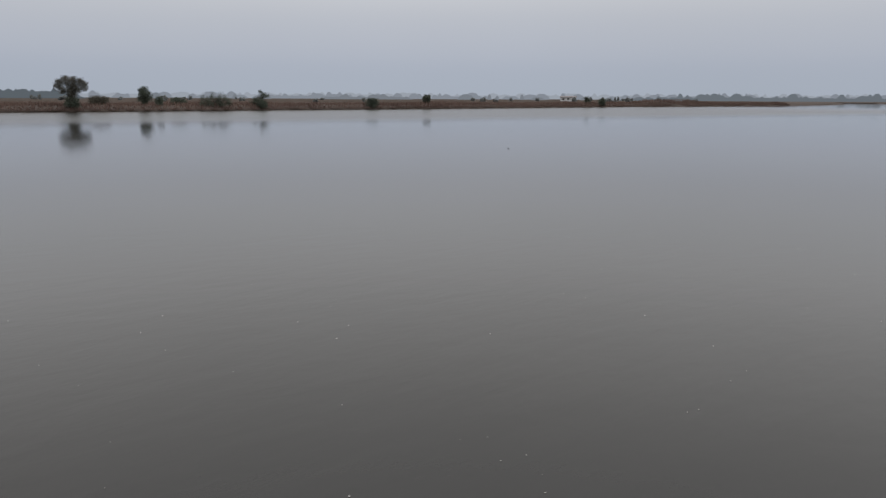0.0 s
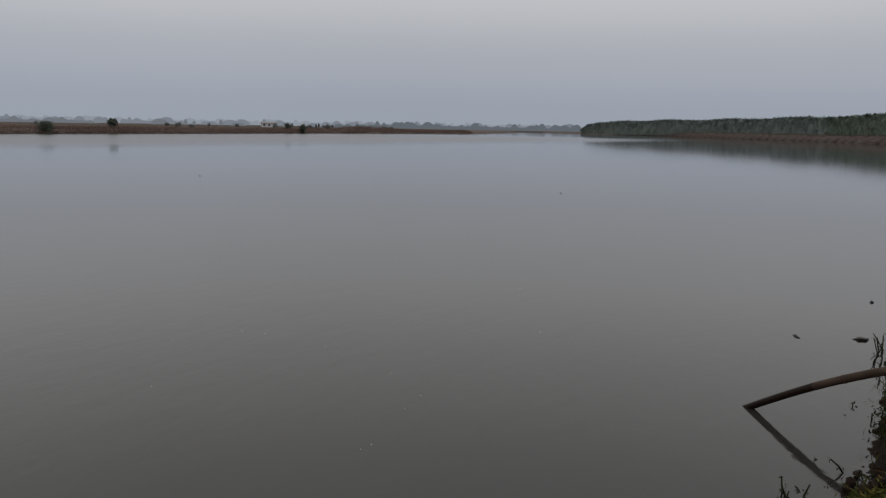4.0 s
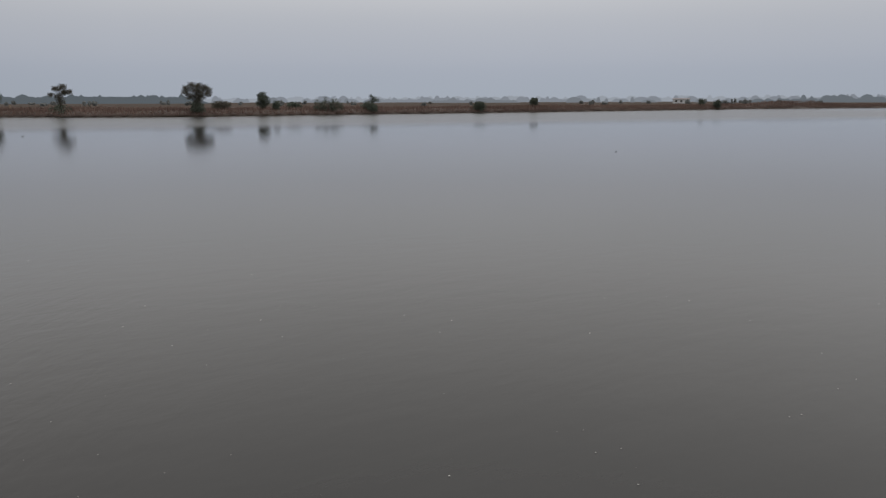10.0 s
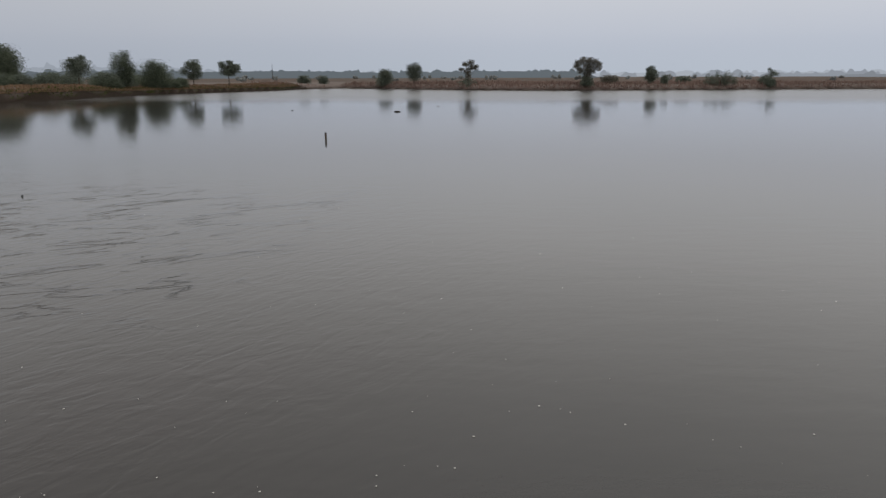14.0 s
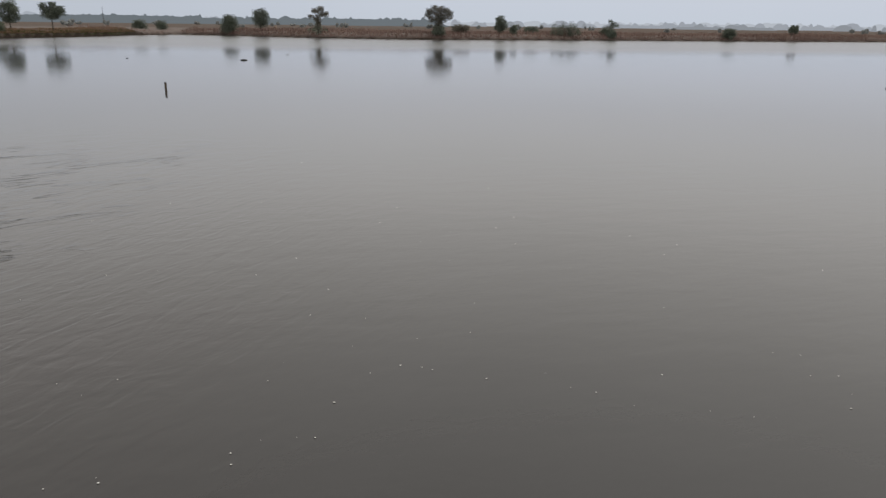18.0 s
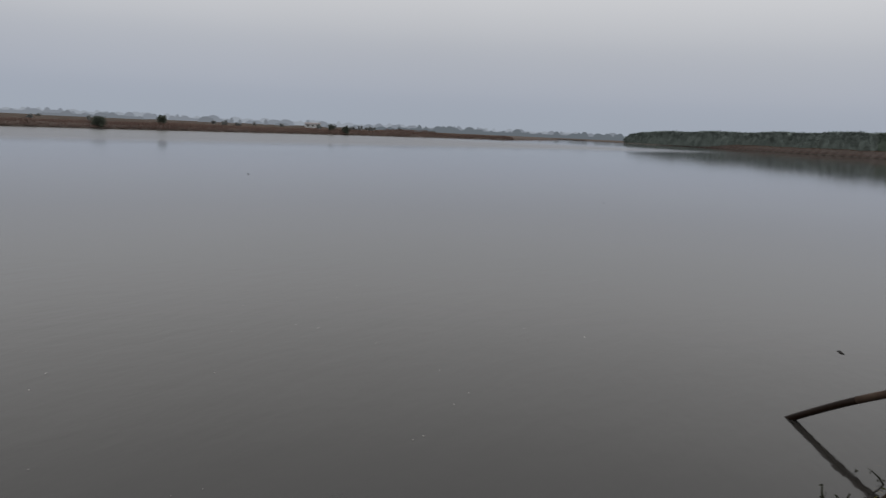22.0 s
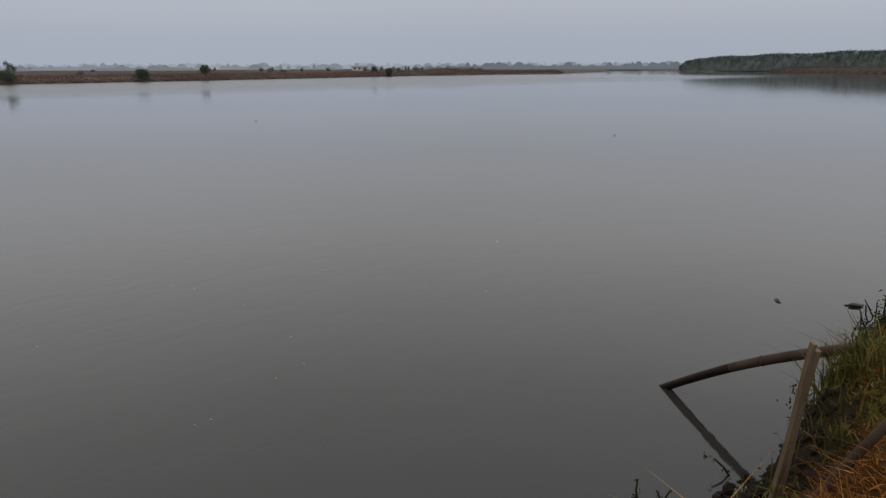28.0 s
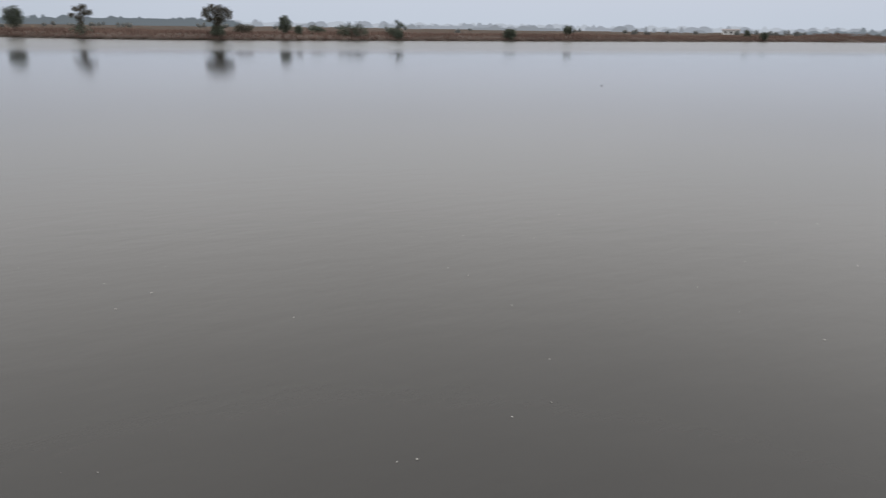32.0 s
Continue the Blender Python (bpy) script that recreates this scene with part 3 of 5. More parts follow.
# ---- water ----
wx = growing(0, 420, 4, 1.12)
WX, WY = np.meshgrid(8 - wx[::-1], np.arange(-420, 541, 40.0), indexing="ij")
i, j = np.meshgrid(np.arange(WX.shape[0] - 1), np.arange(WX.shape[1] - 1), indexing="ij")
w = WX.shape[1]
water_mesh = mesh_from("water", np.stack([WX, WY, WX * 0], -1), np.stack([i * w + j, (i + 1) * w + j, (i + 1) * w + j + 1, i * w + j + 1], -1).reshape(-1, 4), WATER, smooth=True)
water = tagged(new("water", water_mesh), "still murky grey-brown pond water with faint ripples", "water", kind="structure")

# ---- distance: hazy tree lines on the horizon ----


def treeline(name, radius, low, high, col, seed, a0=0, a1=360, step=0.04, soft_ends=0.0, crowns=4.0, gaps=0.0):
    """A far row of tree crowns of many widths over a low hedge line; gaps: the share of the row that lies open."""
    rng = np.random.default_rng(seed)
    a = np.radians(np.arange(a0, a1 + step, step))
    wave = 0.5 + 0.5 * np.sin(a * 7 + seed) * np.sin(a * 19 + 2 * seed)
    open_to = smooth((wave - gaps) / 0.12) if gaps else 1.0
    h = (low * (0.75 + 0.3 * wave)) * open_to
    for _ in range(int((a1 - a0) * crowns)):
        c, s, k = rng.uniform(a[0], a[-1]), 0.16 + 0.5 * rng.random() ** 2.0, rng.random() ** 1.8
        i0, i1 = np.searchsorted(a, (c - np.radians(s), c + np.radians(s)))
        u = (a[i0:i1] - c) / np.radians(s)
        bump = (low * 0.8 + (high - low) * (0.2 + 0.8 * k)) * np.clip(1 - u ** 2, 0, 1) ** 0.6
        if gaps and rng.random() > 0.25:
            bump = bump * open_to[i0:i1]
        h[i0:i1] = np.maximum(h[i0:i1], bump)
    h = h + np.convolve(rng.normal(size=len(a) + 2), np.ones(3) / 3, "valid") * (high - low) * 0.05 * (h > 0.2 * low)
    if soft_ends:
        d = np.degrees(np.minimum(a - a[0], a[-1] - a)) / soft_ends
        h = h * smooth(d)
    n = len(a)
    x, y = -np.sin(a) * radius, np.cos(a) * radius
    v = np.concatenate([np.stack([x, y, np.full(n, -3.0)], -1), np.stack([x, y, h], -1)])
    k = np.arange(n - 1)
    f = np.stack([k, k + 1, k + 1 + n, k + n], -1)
    # The strip glows in a grey-blue that holds the air's haze.
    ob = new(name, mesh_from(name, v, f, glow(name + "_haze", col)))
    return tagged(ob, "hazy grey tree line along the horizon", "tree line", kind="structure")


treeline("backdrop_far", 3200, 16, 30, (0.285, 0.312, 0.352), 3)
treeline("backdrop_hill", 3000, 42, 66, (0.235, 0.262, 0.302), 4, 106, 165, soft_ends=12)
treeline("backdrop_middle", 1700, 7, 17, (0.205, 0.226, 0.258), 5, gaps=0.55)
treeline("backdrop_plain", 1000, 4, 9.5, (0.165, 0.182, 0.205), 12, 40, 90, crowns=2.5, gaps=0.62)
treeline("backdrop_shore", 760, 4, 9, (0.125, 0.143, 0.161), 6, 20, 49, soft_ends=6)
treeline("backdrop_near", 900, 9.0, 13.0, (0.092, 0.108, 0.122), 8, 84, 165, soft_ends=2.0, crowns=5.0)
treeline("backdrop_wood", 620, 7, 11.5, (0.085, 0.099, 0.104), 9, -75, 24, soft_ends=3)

# ---- trees ----


def trunk_mesh(rng, H, crown_low, spread, limbs, r0):
    """A leaning tapered trunk with limbs that reach up into the crown."""
    top = H * 0.82
    z = np.linspace(-0.3, top, 7)
    sway = np.cumsum(rng.normal(size=(7, 2)) * 0.03 * H / 5, 0)
    pts = np.stack([sway[:, 0], sway[:, 1], z], -1)
    pieces = [tube(pts, np.linspace(r0, r0 * 0.25, 7))]
    for q in range(limbs):
        t = rng.uniform(0.35, 0.9)
        s = np.array([np.interp(t * top, z, pts[:, 0]), np.interp(t * top, z, pts[:, 1]), t * top])
        a = rng.uniform(0, 2 * np.pi)
        e = s + np.array([np.cos(a) * spread * rng.uniform(0.4, 0.9), np.sin(a) * spread * rng.uniform(0.4, 0.9), H * rng.uniform(0.08, 0.25)])
        m = (s + e) / 2 + rng.normal(size=3) * 0.06 * spread
        pieces.append(tube([s, m, e], [r0 * 0.45, r0 * 0.3, r0 * 0.1], 5))
    return joined(pieces)


def crown_clumps(rng, H, W, low, count, style):
    """Leaf clumps inside the crown's outline."""
    out = []
    for q in range(count):
        u = (q + rng.random()) / count
        rad = (0.16 + 0.20 * rng.random()) * min(W, (H - low) * 1.2) * (0.75 if style == "cone" else 1)
        flat = rng.uniform(0.65, 0.95)
        if style == "round":
            rad *= 0.78
        if style == "cone":
            rad *= 1.15 - 0.7 * u
        z = low + rad * flat + (H - low - 1.9 * rad * flat) * u
        if style == "round":
            r = W / 2 * math.sqrt(max(0.2, 1 - (2 * u - 1) ** 2))
        elif style == "top":
            r = W / 2 * (0.5 + 0.5 * u)
        elif style == "cone":
            r = W / 2 * (1.1 - 0.9 * u)
        else:
            r = W / 2 * (1.0 - 0.6 * u ** 2.5)
        a = q * 2.4 + rng.uniform(-0.5, 0.5)
        k = max(0.0, r - rad * (0.55 if style == "round" else 0.85)) * (0.35 + 0.65 * math.sqrt(rng.random()))
        out.append((k * math.cos(a), k * math.sin(a), z, rad, flat))
    return out


def tree(name, at, H, W, low, label, leaf, style="round", n=1500, size=0.28, clumps=14, seed=1, skirt=None, category="tree", group="", limbs=7, r0=None, slim=0.55):
    """at: place on the plan; H, W: its height over the ground and its width; skirt: (width, height, leaf) of a bush at its foot."""
    rng = np.random.default_rng(seed)
    far = at[0] < -40
    z = float(height(at[0], at[1]))
    ob = thing(name, (at[0], at[1], z), label, category, group)
    v, f = trunk_mesh(rng, H, low, W * 0.4, limbs, r0 or 0.02 * H + 0.02)
    part("trunk", mesh_from("trunk", v, f, BARK, True), ob)
    c = clumps if isinstance(clumps, tuple) else crown_clumps(rng, H, W, low, clumps, style)
    if far:
        q = np.asarray(c, float)
        pick = rng.choice(len(q), int(n * 5.2), p=q[:, 3] ** 2 / (q[:, 3] ** 2).sum())
        pts = q[pick, :3] + np.clip(rng.normal(size=(len(pick), 3)), -1.9, 1.9) * (q[pick, 3:4] * np.where(q[pick, 3:4] < 0.85, 0.64, 0.5)) * np.c_[np.ones(len(pick)), np.ones(len(pick)), q[pick, 4]]
        v, f = leaf_cards(rng, pts, size * 0.56, 0.3, slim)
    else:
        v, f = leaf_cards(rng, clump_points(rng, n, c), size, 0.3, slim)
    part("crown", mesh_from("crown", v, f, leaf), ob)
    if skirt:
        c = crown_clumps(rng, skirt[1], skirt[0], -0.2, 8, "bush")
        v, f = leaf_cards(rng, clump_points(rng, n // 2, c), size, 0.2, slim)
        part("foot_shrub", mesh_from("foot_shrub", v, f, skirt[2]), ob, "dense shrub growing round the trunk")
    return ob


BANK_TREES = "trees along the far bank"
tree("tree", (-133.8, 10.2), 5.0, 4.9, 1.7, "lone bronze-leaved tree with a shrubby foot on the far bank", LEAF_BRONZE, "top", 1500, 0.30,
     ((0, -1.75, 3.35, 0.6, 0.8), (0.2, -1.6, 4.05, 0.5, 0.8), (0, -0.75, 4.5, 0.52, 0.8), (0, 0.3, 4.35, 0.55, 0.85), (-0.2, 1.25, 4.2, 0.5, 0.8), (-0.2, 1.9, 3.75, 0.5, 0.8), (0.1, 1.75, 3.1, 0.5, 0.8), (0, -0.5, 3.7, 0.6, 0.8), (0, 0.5, 3.5, 0.65, 0.8), (0.2, -1.2, 2.7, 0.52, 0.75), (0, 0.75, 2.7, 0.55, 0.75), (0, -0.2, 2.75, 0.6, 0.9), (0, 0.1, 2.1, 0.5, 0.9), (0, -0.2, 1.5, 0.5, 1.1)), 11, (3.2, 1.9, LEAF_HAZED), group=BANK_TREES, limbs=10)
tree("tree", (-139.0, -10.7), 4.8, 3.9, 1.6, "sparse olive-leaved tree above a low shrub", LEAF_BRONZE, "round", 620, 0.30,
     ((0, 0.5, 4.1, 0.5, 0.85), (0.3, -0.5, 3.8, 0.45, 0.8), (-0.2, 1.35, 3.3, 0.45, 0.8), (0, 0.6, 3.2, 0.45, 0.8), (0.2, -1.2, 2.85, 0.42, 0.7), (0, -0.1, 2.6, 0.5, 0.9), (0, 0.0, 1.8, 0.42, 1.1)), 12, (3.8, 1.5, LEAF_HAZED), group=BANK_TREES, limbs=9)
tree("tree", (-150.0, -22.1), 4.2, 3.2, 0.7, "rounded dark green tree on the far bank", LEAF_HAZED, "round", 1200, 0.30,
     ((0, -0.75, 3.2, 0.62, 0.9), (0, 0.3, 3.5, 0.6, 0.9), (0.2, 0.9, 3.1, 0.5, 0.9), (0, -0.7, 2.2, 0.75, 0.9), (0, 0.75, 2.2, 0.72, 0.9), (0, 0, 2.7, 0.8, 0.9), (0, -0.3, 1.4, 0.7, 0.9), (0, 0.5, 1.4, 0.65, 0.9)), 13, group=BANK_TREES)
tree("tree", (-154.0, -28.7), 3.4, 3.9, -0.2, "low dense rounded tree at the water's edge", LEAF_HAZED, "bush", 1400, 0.32, 12, 14, group=BANK_TREES)
tree("tree", (-139.4, 21.8), 3.1, 2.3, 0.3, "small upright dark tree behind the reeds", LEAF_HAZED, "round", 900, 0.3, 9, 15, group=BANK_TREES)
tree("shrub", (-139.6, 24.3), 1.5, 1.6, 0.0, "low round green shrub behind the reeds", LEAF_HAZED, "bush", 350, 0.3, 6, 16, category="shrub", group=BANK_TREES)
tree("shrub", (-141.6, 34.5), 2.3, 5.8, -0.2, "wide spiky dark shrub at the water's edge", LEAF_HAZED, "bush", 900, 0.42,
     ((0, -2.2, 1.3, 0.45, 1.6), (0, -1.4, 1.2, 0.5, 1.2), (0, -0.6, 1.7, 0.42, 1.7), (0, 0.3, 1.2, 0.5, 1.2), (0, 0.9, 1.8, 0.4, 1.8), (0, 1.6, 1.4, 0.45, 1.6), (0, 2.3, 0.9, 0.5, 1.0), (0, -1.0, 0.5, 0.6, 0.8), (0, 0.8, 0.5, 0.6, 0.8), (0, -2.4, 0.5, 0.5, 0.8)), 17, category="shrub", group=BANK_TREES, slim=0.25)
tree("shrub", (-144.0, 43.8), 1.4, 3.4, -0.2, "grey-green shrub at the water's edge", LEAF_HAZED, "bush", 700, 0.32, 8, 18, category="shrub", group=BANK_TREES)
tree("tree", (-145.5, 44.2), 2.7, 1.9, 1.1, "thin tree with a small tufted crown", LEAF_HAZED, "top", 420, 0.28, ((0, -0.2, 2.7, 0.32, 1.0), (0, 0.3, 2.2, 0.42, 0.9), (0, 0.9, 1.9, 0.4, 0.8), (0, 0, 1.5, 0.4, 0.9), (0, -1.2, 1.1, 0.5, 0.8), (0, -1.6, 0.6, 0.6, 0.7)), 19, group=BANK_TREES)
tree("shrub", (-148.4, 69.0), 1.9, 3.0, -0.2, "round dark shrub among brown reeds", LEAF_HAZED, "bush", 800, 0.34, 9, 20, category="shrub", group=BANK_TREES)
tree("shrub", (-156.5, 86.9), 2.3, 2.1, -0.1, "upright dark shrub among brown reeds", LEAF_HAZED, "round", 600, 0.34, 8, 21, category="shrub", group=BANK_TREES)
tree("shrub", (-174.5, 151.3), 2.4, 1.8, -0.1, "small square dark shrub on the far bank", LEAF_HAZED, "bush", 420, 0.4, 6, 22, category="shrub", group=BANK_TREES)
tree("shrub", (-172.5, 155.5), 2.2, 2.6, -0.1, "twin dark shrubs on the far bank", LEAF_HAZED, "bush", 500, 0.4, 7, 23, category="shrub", group=BANK_TREES)
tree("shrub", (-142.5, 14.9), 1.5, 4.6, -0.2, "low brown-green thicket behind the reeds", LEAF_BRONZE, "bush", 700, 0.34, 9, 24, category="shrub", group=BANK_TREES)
tree("shrub", (-146.0, 28.6), 1.5, 4.2, -0.2, "low hazy thicket behind the reeds", LEAF_HAZED, "bush", 700, 0.34, 9, 25, category="shrub", group=BANK_TREES)
tree("shrub", (-160.5, -47.5), 1.7, 3.2, -0.2, "round green shrub beside the channel", LEAF_HAZED, "bush", 700, 0.34, 9, 26, category="shrub", group=BANK_TREES)
tree("shrub", (-162.5, -43.6), 1.6, 2.4, -0.2, "small green shrub beside the channel", LEAF_HAZED, "bush", 500, 0.34, 8, 27, category="shrub", group=BANK_TREES)
PEN = "trees on the south peninsula"
tree("tree", (-122.9, -49.3), 4.2, 3.5, 1.4, "round-headed tree on a bare trunk", LEAF_HAZED, "round", 1200, 0.32, 7, 31, group=PEN)
tree("tree", (-118.5, -53.5), 4.0, 3.6, 0.8, "round-headed green tree on a short trunk", LEAF_HAZED, "round", 1200, 0.32, 7, 32, group=PEN)
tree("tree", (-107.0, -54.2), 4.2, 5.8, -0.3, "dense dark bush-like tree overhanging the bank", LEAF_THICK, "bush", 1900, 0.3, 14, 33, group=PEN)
tree("tree", (-98.5, -54.6), 5.0, 3.6, 0.2, "tall narrow dark tree at the bank", LEAF_THICK, "round", 1400, 0.3, 12, 34, (3.0, 2.3, LEAF_HAZED), group=PEN)
tree("shrub", (-94.5, -55.2), 1.9, 4.6, -0.3, "wide olive shrub hanging over the bank", LEAF_HAZED, "bush", 1000, 0.3, 10, 35, category="shrub", group=PEN)
tree("tree", (-97.0, -60.0), 4.3, 3.2, 1.4, "round-headed tree behind the bank", LEAF_HAZED, "round", 1200, 0.3, 7, 36, group=PEN)
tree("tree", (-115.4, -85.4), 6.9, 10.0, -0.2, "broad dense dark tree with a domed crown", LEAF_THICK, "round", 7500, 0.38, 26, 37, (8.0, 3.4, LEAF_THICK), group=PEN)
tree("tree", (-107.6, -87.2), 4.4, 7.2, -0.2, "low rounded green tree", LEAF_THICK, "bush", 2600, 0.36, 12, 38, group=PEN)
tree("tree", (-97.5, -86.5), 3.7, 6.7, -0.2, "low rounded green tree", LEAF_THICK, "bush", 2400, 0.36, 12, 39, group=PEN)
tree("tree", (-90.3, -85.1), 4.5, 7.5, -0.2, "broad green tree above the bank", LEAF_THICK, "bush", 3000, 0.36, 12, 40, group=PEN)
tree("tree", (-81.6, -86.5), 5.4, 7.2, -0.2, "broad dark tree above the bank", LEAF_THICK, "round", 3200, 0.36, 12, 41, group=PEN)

rp = np.random.default_rng(171)
for k in range(34):
    sx = -50 - k * 1.95 + rp.uniform(-0.6, 0.6)
    sy = np.interp(sx, (-120, -105, -92, -80, -68, -57, -48), (-48, -53, -52, -51, -52, -50, -54)) - rp.uniform(2.0, 4.6) - (9.0 if -91 < sx < -62 else 0)
    tree("shrub", (sx, sy), rp.uniform(1.2, 2.1) * (0.9 if k < 14 else 0.8), rp.uniform(2.6, 4.2), -0.3, "low green shrub in the thicket on the peninsula", LEAF_THICK if k % 3 else LEAF_HAZED, "bush", 600, 0.28, 8, 180 + k, category="shrub", group=PEN, limbs=4)

for k in range(22):
    sx = -74 - k * 2.5 + rp.uniform(-0.8, 0.8)
    tree("shrub", (sx, np.interp(sx, (-130, -100, -74), (-58, -66, -64)) - rp.uniform(0, 7)), rp.uniform(1.3, 2.3), rp.uniform(3.6, 6.0), -0.3, "low dull green shrub behind the peninsula's dry grass", LEAF_THICK if k % 2 else LEAF_HAZED, "bush", 700, 0.3, 8, 230 + k, category="shrub", group=PEN, limbs=4)

# ---- trees and hedge beside the path ----
tree("tree", (21.2, 111.0), 8.0, 11.5, 1.2, "large spreading dark tree beyond the scrub", LEAF_FAR, "round", 12000, 0.34, 30, 50)
tree("tree", (8.2, 22.6), 4.3, 4.4, 0.0, "slender light-leaved young tree rising from the hedge", LEAF_SHOOT, "cone", 15000, 0.10, 44, 51, limbs=6, slim=0.4)
tree("tree", (9.2, 18.6), 3.2, 4.4, -0.2, "dense dark rounded tree with glossy leaves", LEAF_DARK, "bush", 26000, 0.095, 26, 52)
tree("tree", (8.9, 14.6), 2.75, 3.6, -0.2, "dense dark rounded tree with some yellowed leaves", LEAF_DARK, "bush", 24000, 0.095, 22, 53)
# The next two trees stand out of view, kept to shade the ground.
tree("tree", (9.6, 11.2), 3.0, 4.2, -0.2, "unseen tall dense dark tree shading the path side", LEAF_DARK, "bush", 10000, 0.13, 28, 54)
tree("tree", (13.0, 16.5), 3.8, 4.6, -0.2, "unseen tall dense dark tree behind others, kept for shade", LEAF_DARK, "round", 8000, 0.15, 26, 55)
tree("tree", (12.0, 22.5), 3.3, 4.6, -0.2, "rounded green tree in the thicket", LEAF_DARK, "bush", 8000, 0.13, 26, 56)
tree("shrub", (8.2, 20.4), 2.5, 3.0, -0.3, "dark leafy shrub filling the thicket", LEAF_DARK, "bush", 12000, 0.10, 18, 57, category="shrub")
tree("shrub", (7.7, 16.6), 2.3, 2.8, -0.3, "dark leafy shrub hanging over the turf", LEAF_DARK, "bush", 12000, 0.10, 18, 58, category="shrub")
tree("shrub", (7.9, 13.2), 2.0, 2.4, -0.3, "dark shrub with some yellowed leaves", LEAF_DARK, "bush", 9000, 0.10, 16, 59, (2.6, 1.5, LEAF_DARK), category="shrub")
tree("shrub", (8.0, 14.0), 2.6, 1.8, 1.0, "sprig of yellowing leaves in the dark thicket", LEAF_YELLOW, "round", 160, 0.09, 5, 66, category="shrub")
HEDGE = "green shrubs beside the path"
for k, (hx, hy, hh, hw) in enumerate(((4.9, 36.5, 1.6, 2.6), (6.2, 33.5, 1.8, 3.0), (6.3, 30.0, 1.9, 3.0), (7.2, 27.2, 2.0, 3.0), (8.0, 24.4, 2.0, 2.8), (8.8, 32.0, 2.2, 3.4), (9.6, 28.0, 2.3, 3.4), (7.0, 40.0, 1.6, 3.6), (10.5, 37.0, 2.2, 4.0))):
    tree("shrub", (hx, hy), hh, hw, -0.3, "leafy bright green shrub beside the dry grass", LEAF_MID, "bush", 5200, 0.12, 15, 60 + k, category="shrub", group=HEDGE, limbs=9)
SCRUB = "scrub along the path"
rs = np.random.default_rng(77)
for k in range(16):
    sy = 46 + k * 7.5
    tree("shrub", (6.6 + 0.03 * (sy - 46) + rs.uniform(0, 6), sy), rs.uniform(1.6, 2.8) + 0.012 * (sy - 46), rs.uniform(4, 6.5), -0.3, "dull green scrub bush along the path", LEAF_MID if sy < 75 else LEAF_FAR, "bush", 1300, 0.24, 13, 80 + k, category="shrub", group=SCRUB)
tree("shrub", (0.5, 61), 1.1, 3.0, -0.6, "dark bush overhanging the water at the dike", LEAF_HAZED, "bush", 900, 0.16, 9, 98, category="shrub")
for k, (sx, sy, sh, sw) in enumerate(((32, 126, 4.4, 3.2), (31, 106, 4.6, 4.4), (36, 112, 4.0, 4.6))):
    tree("tree", (sx, sy), sh, sw, 0.6, "small rounded tree beyond the scrub", LEAF_FAR, "round", 900, 0.34, 10, 100 + k)


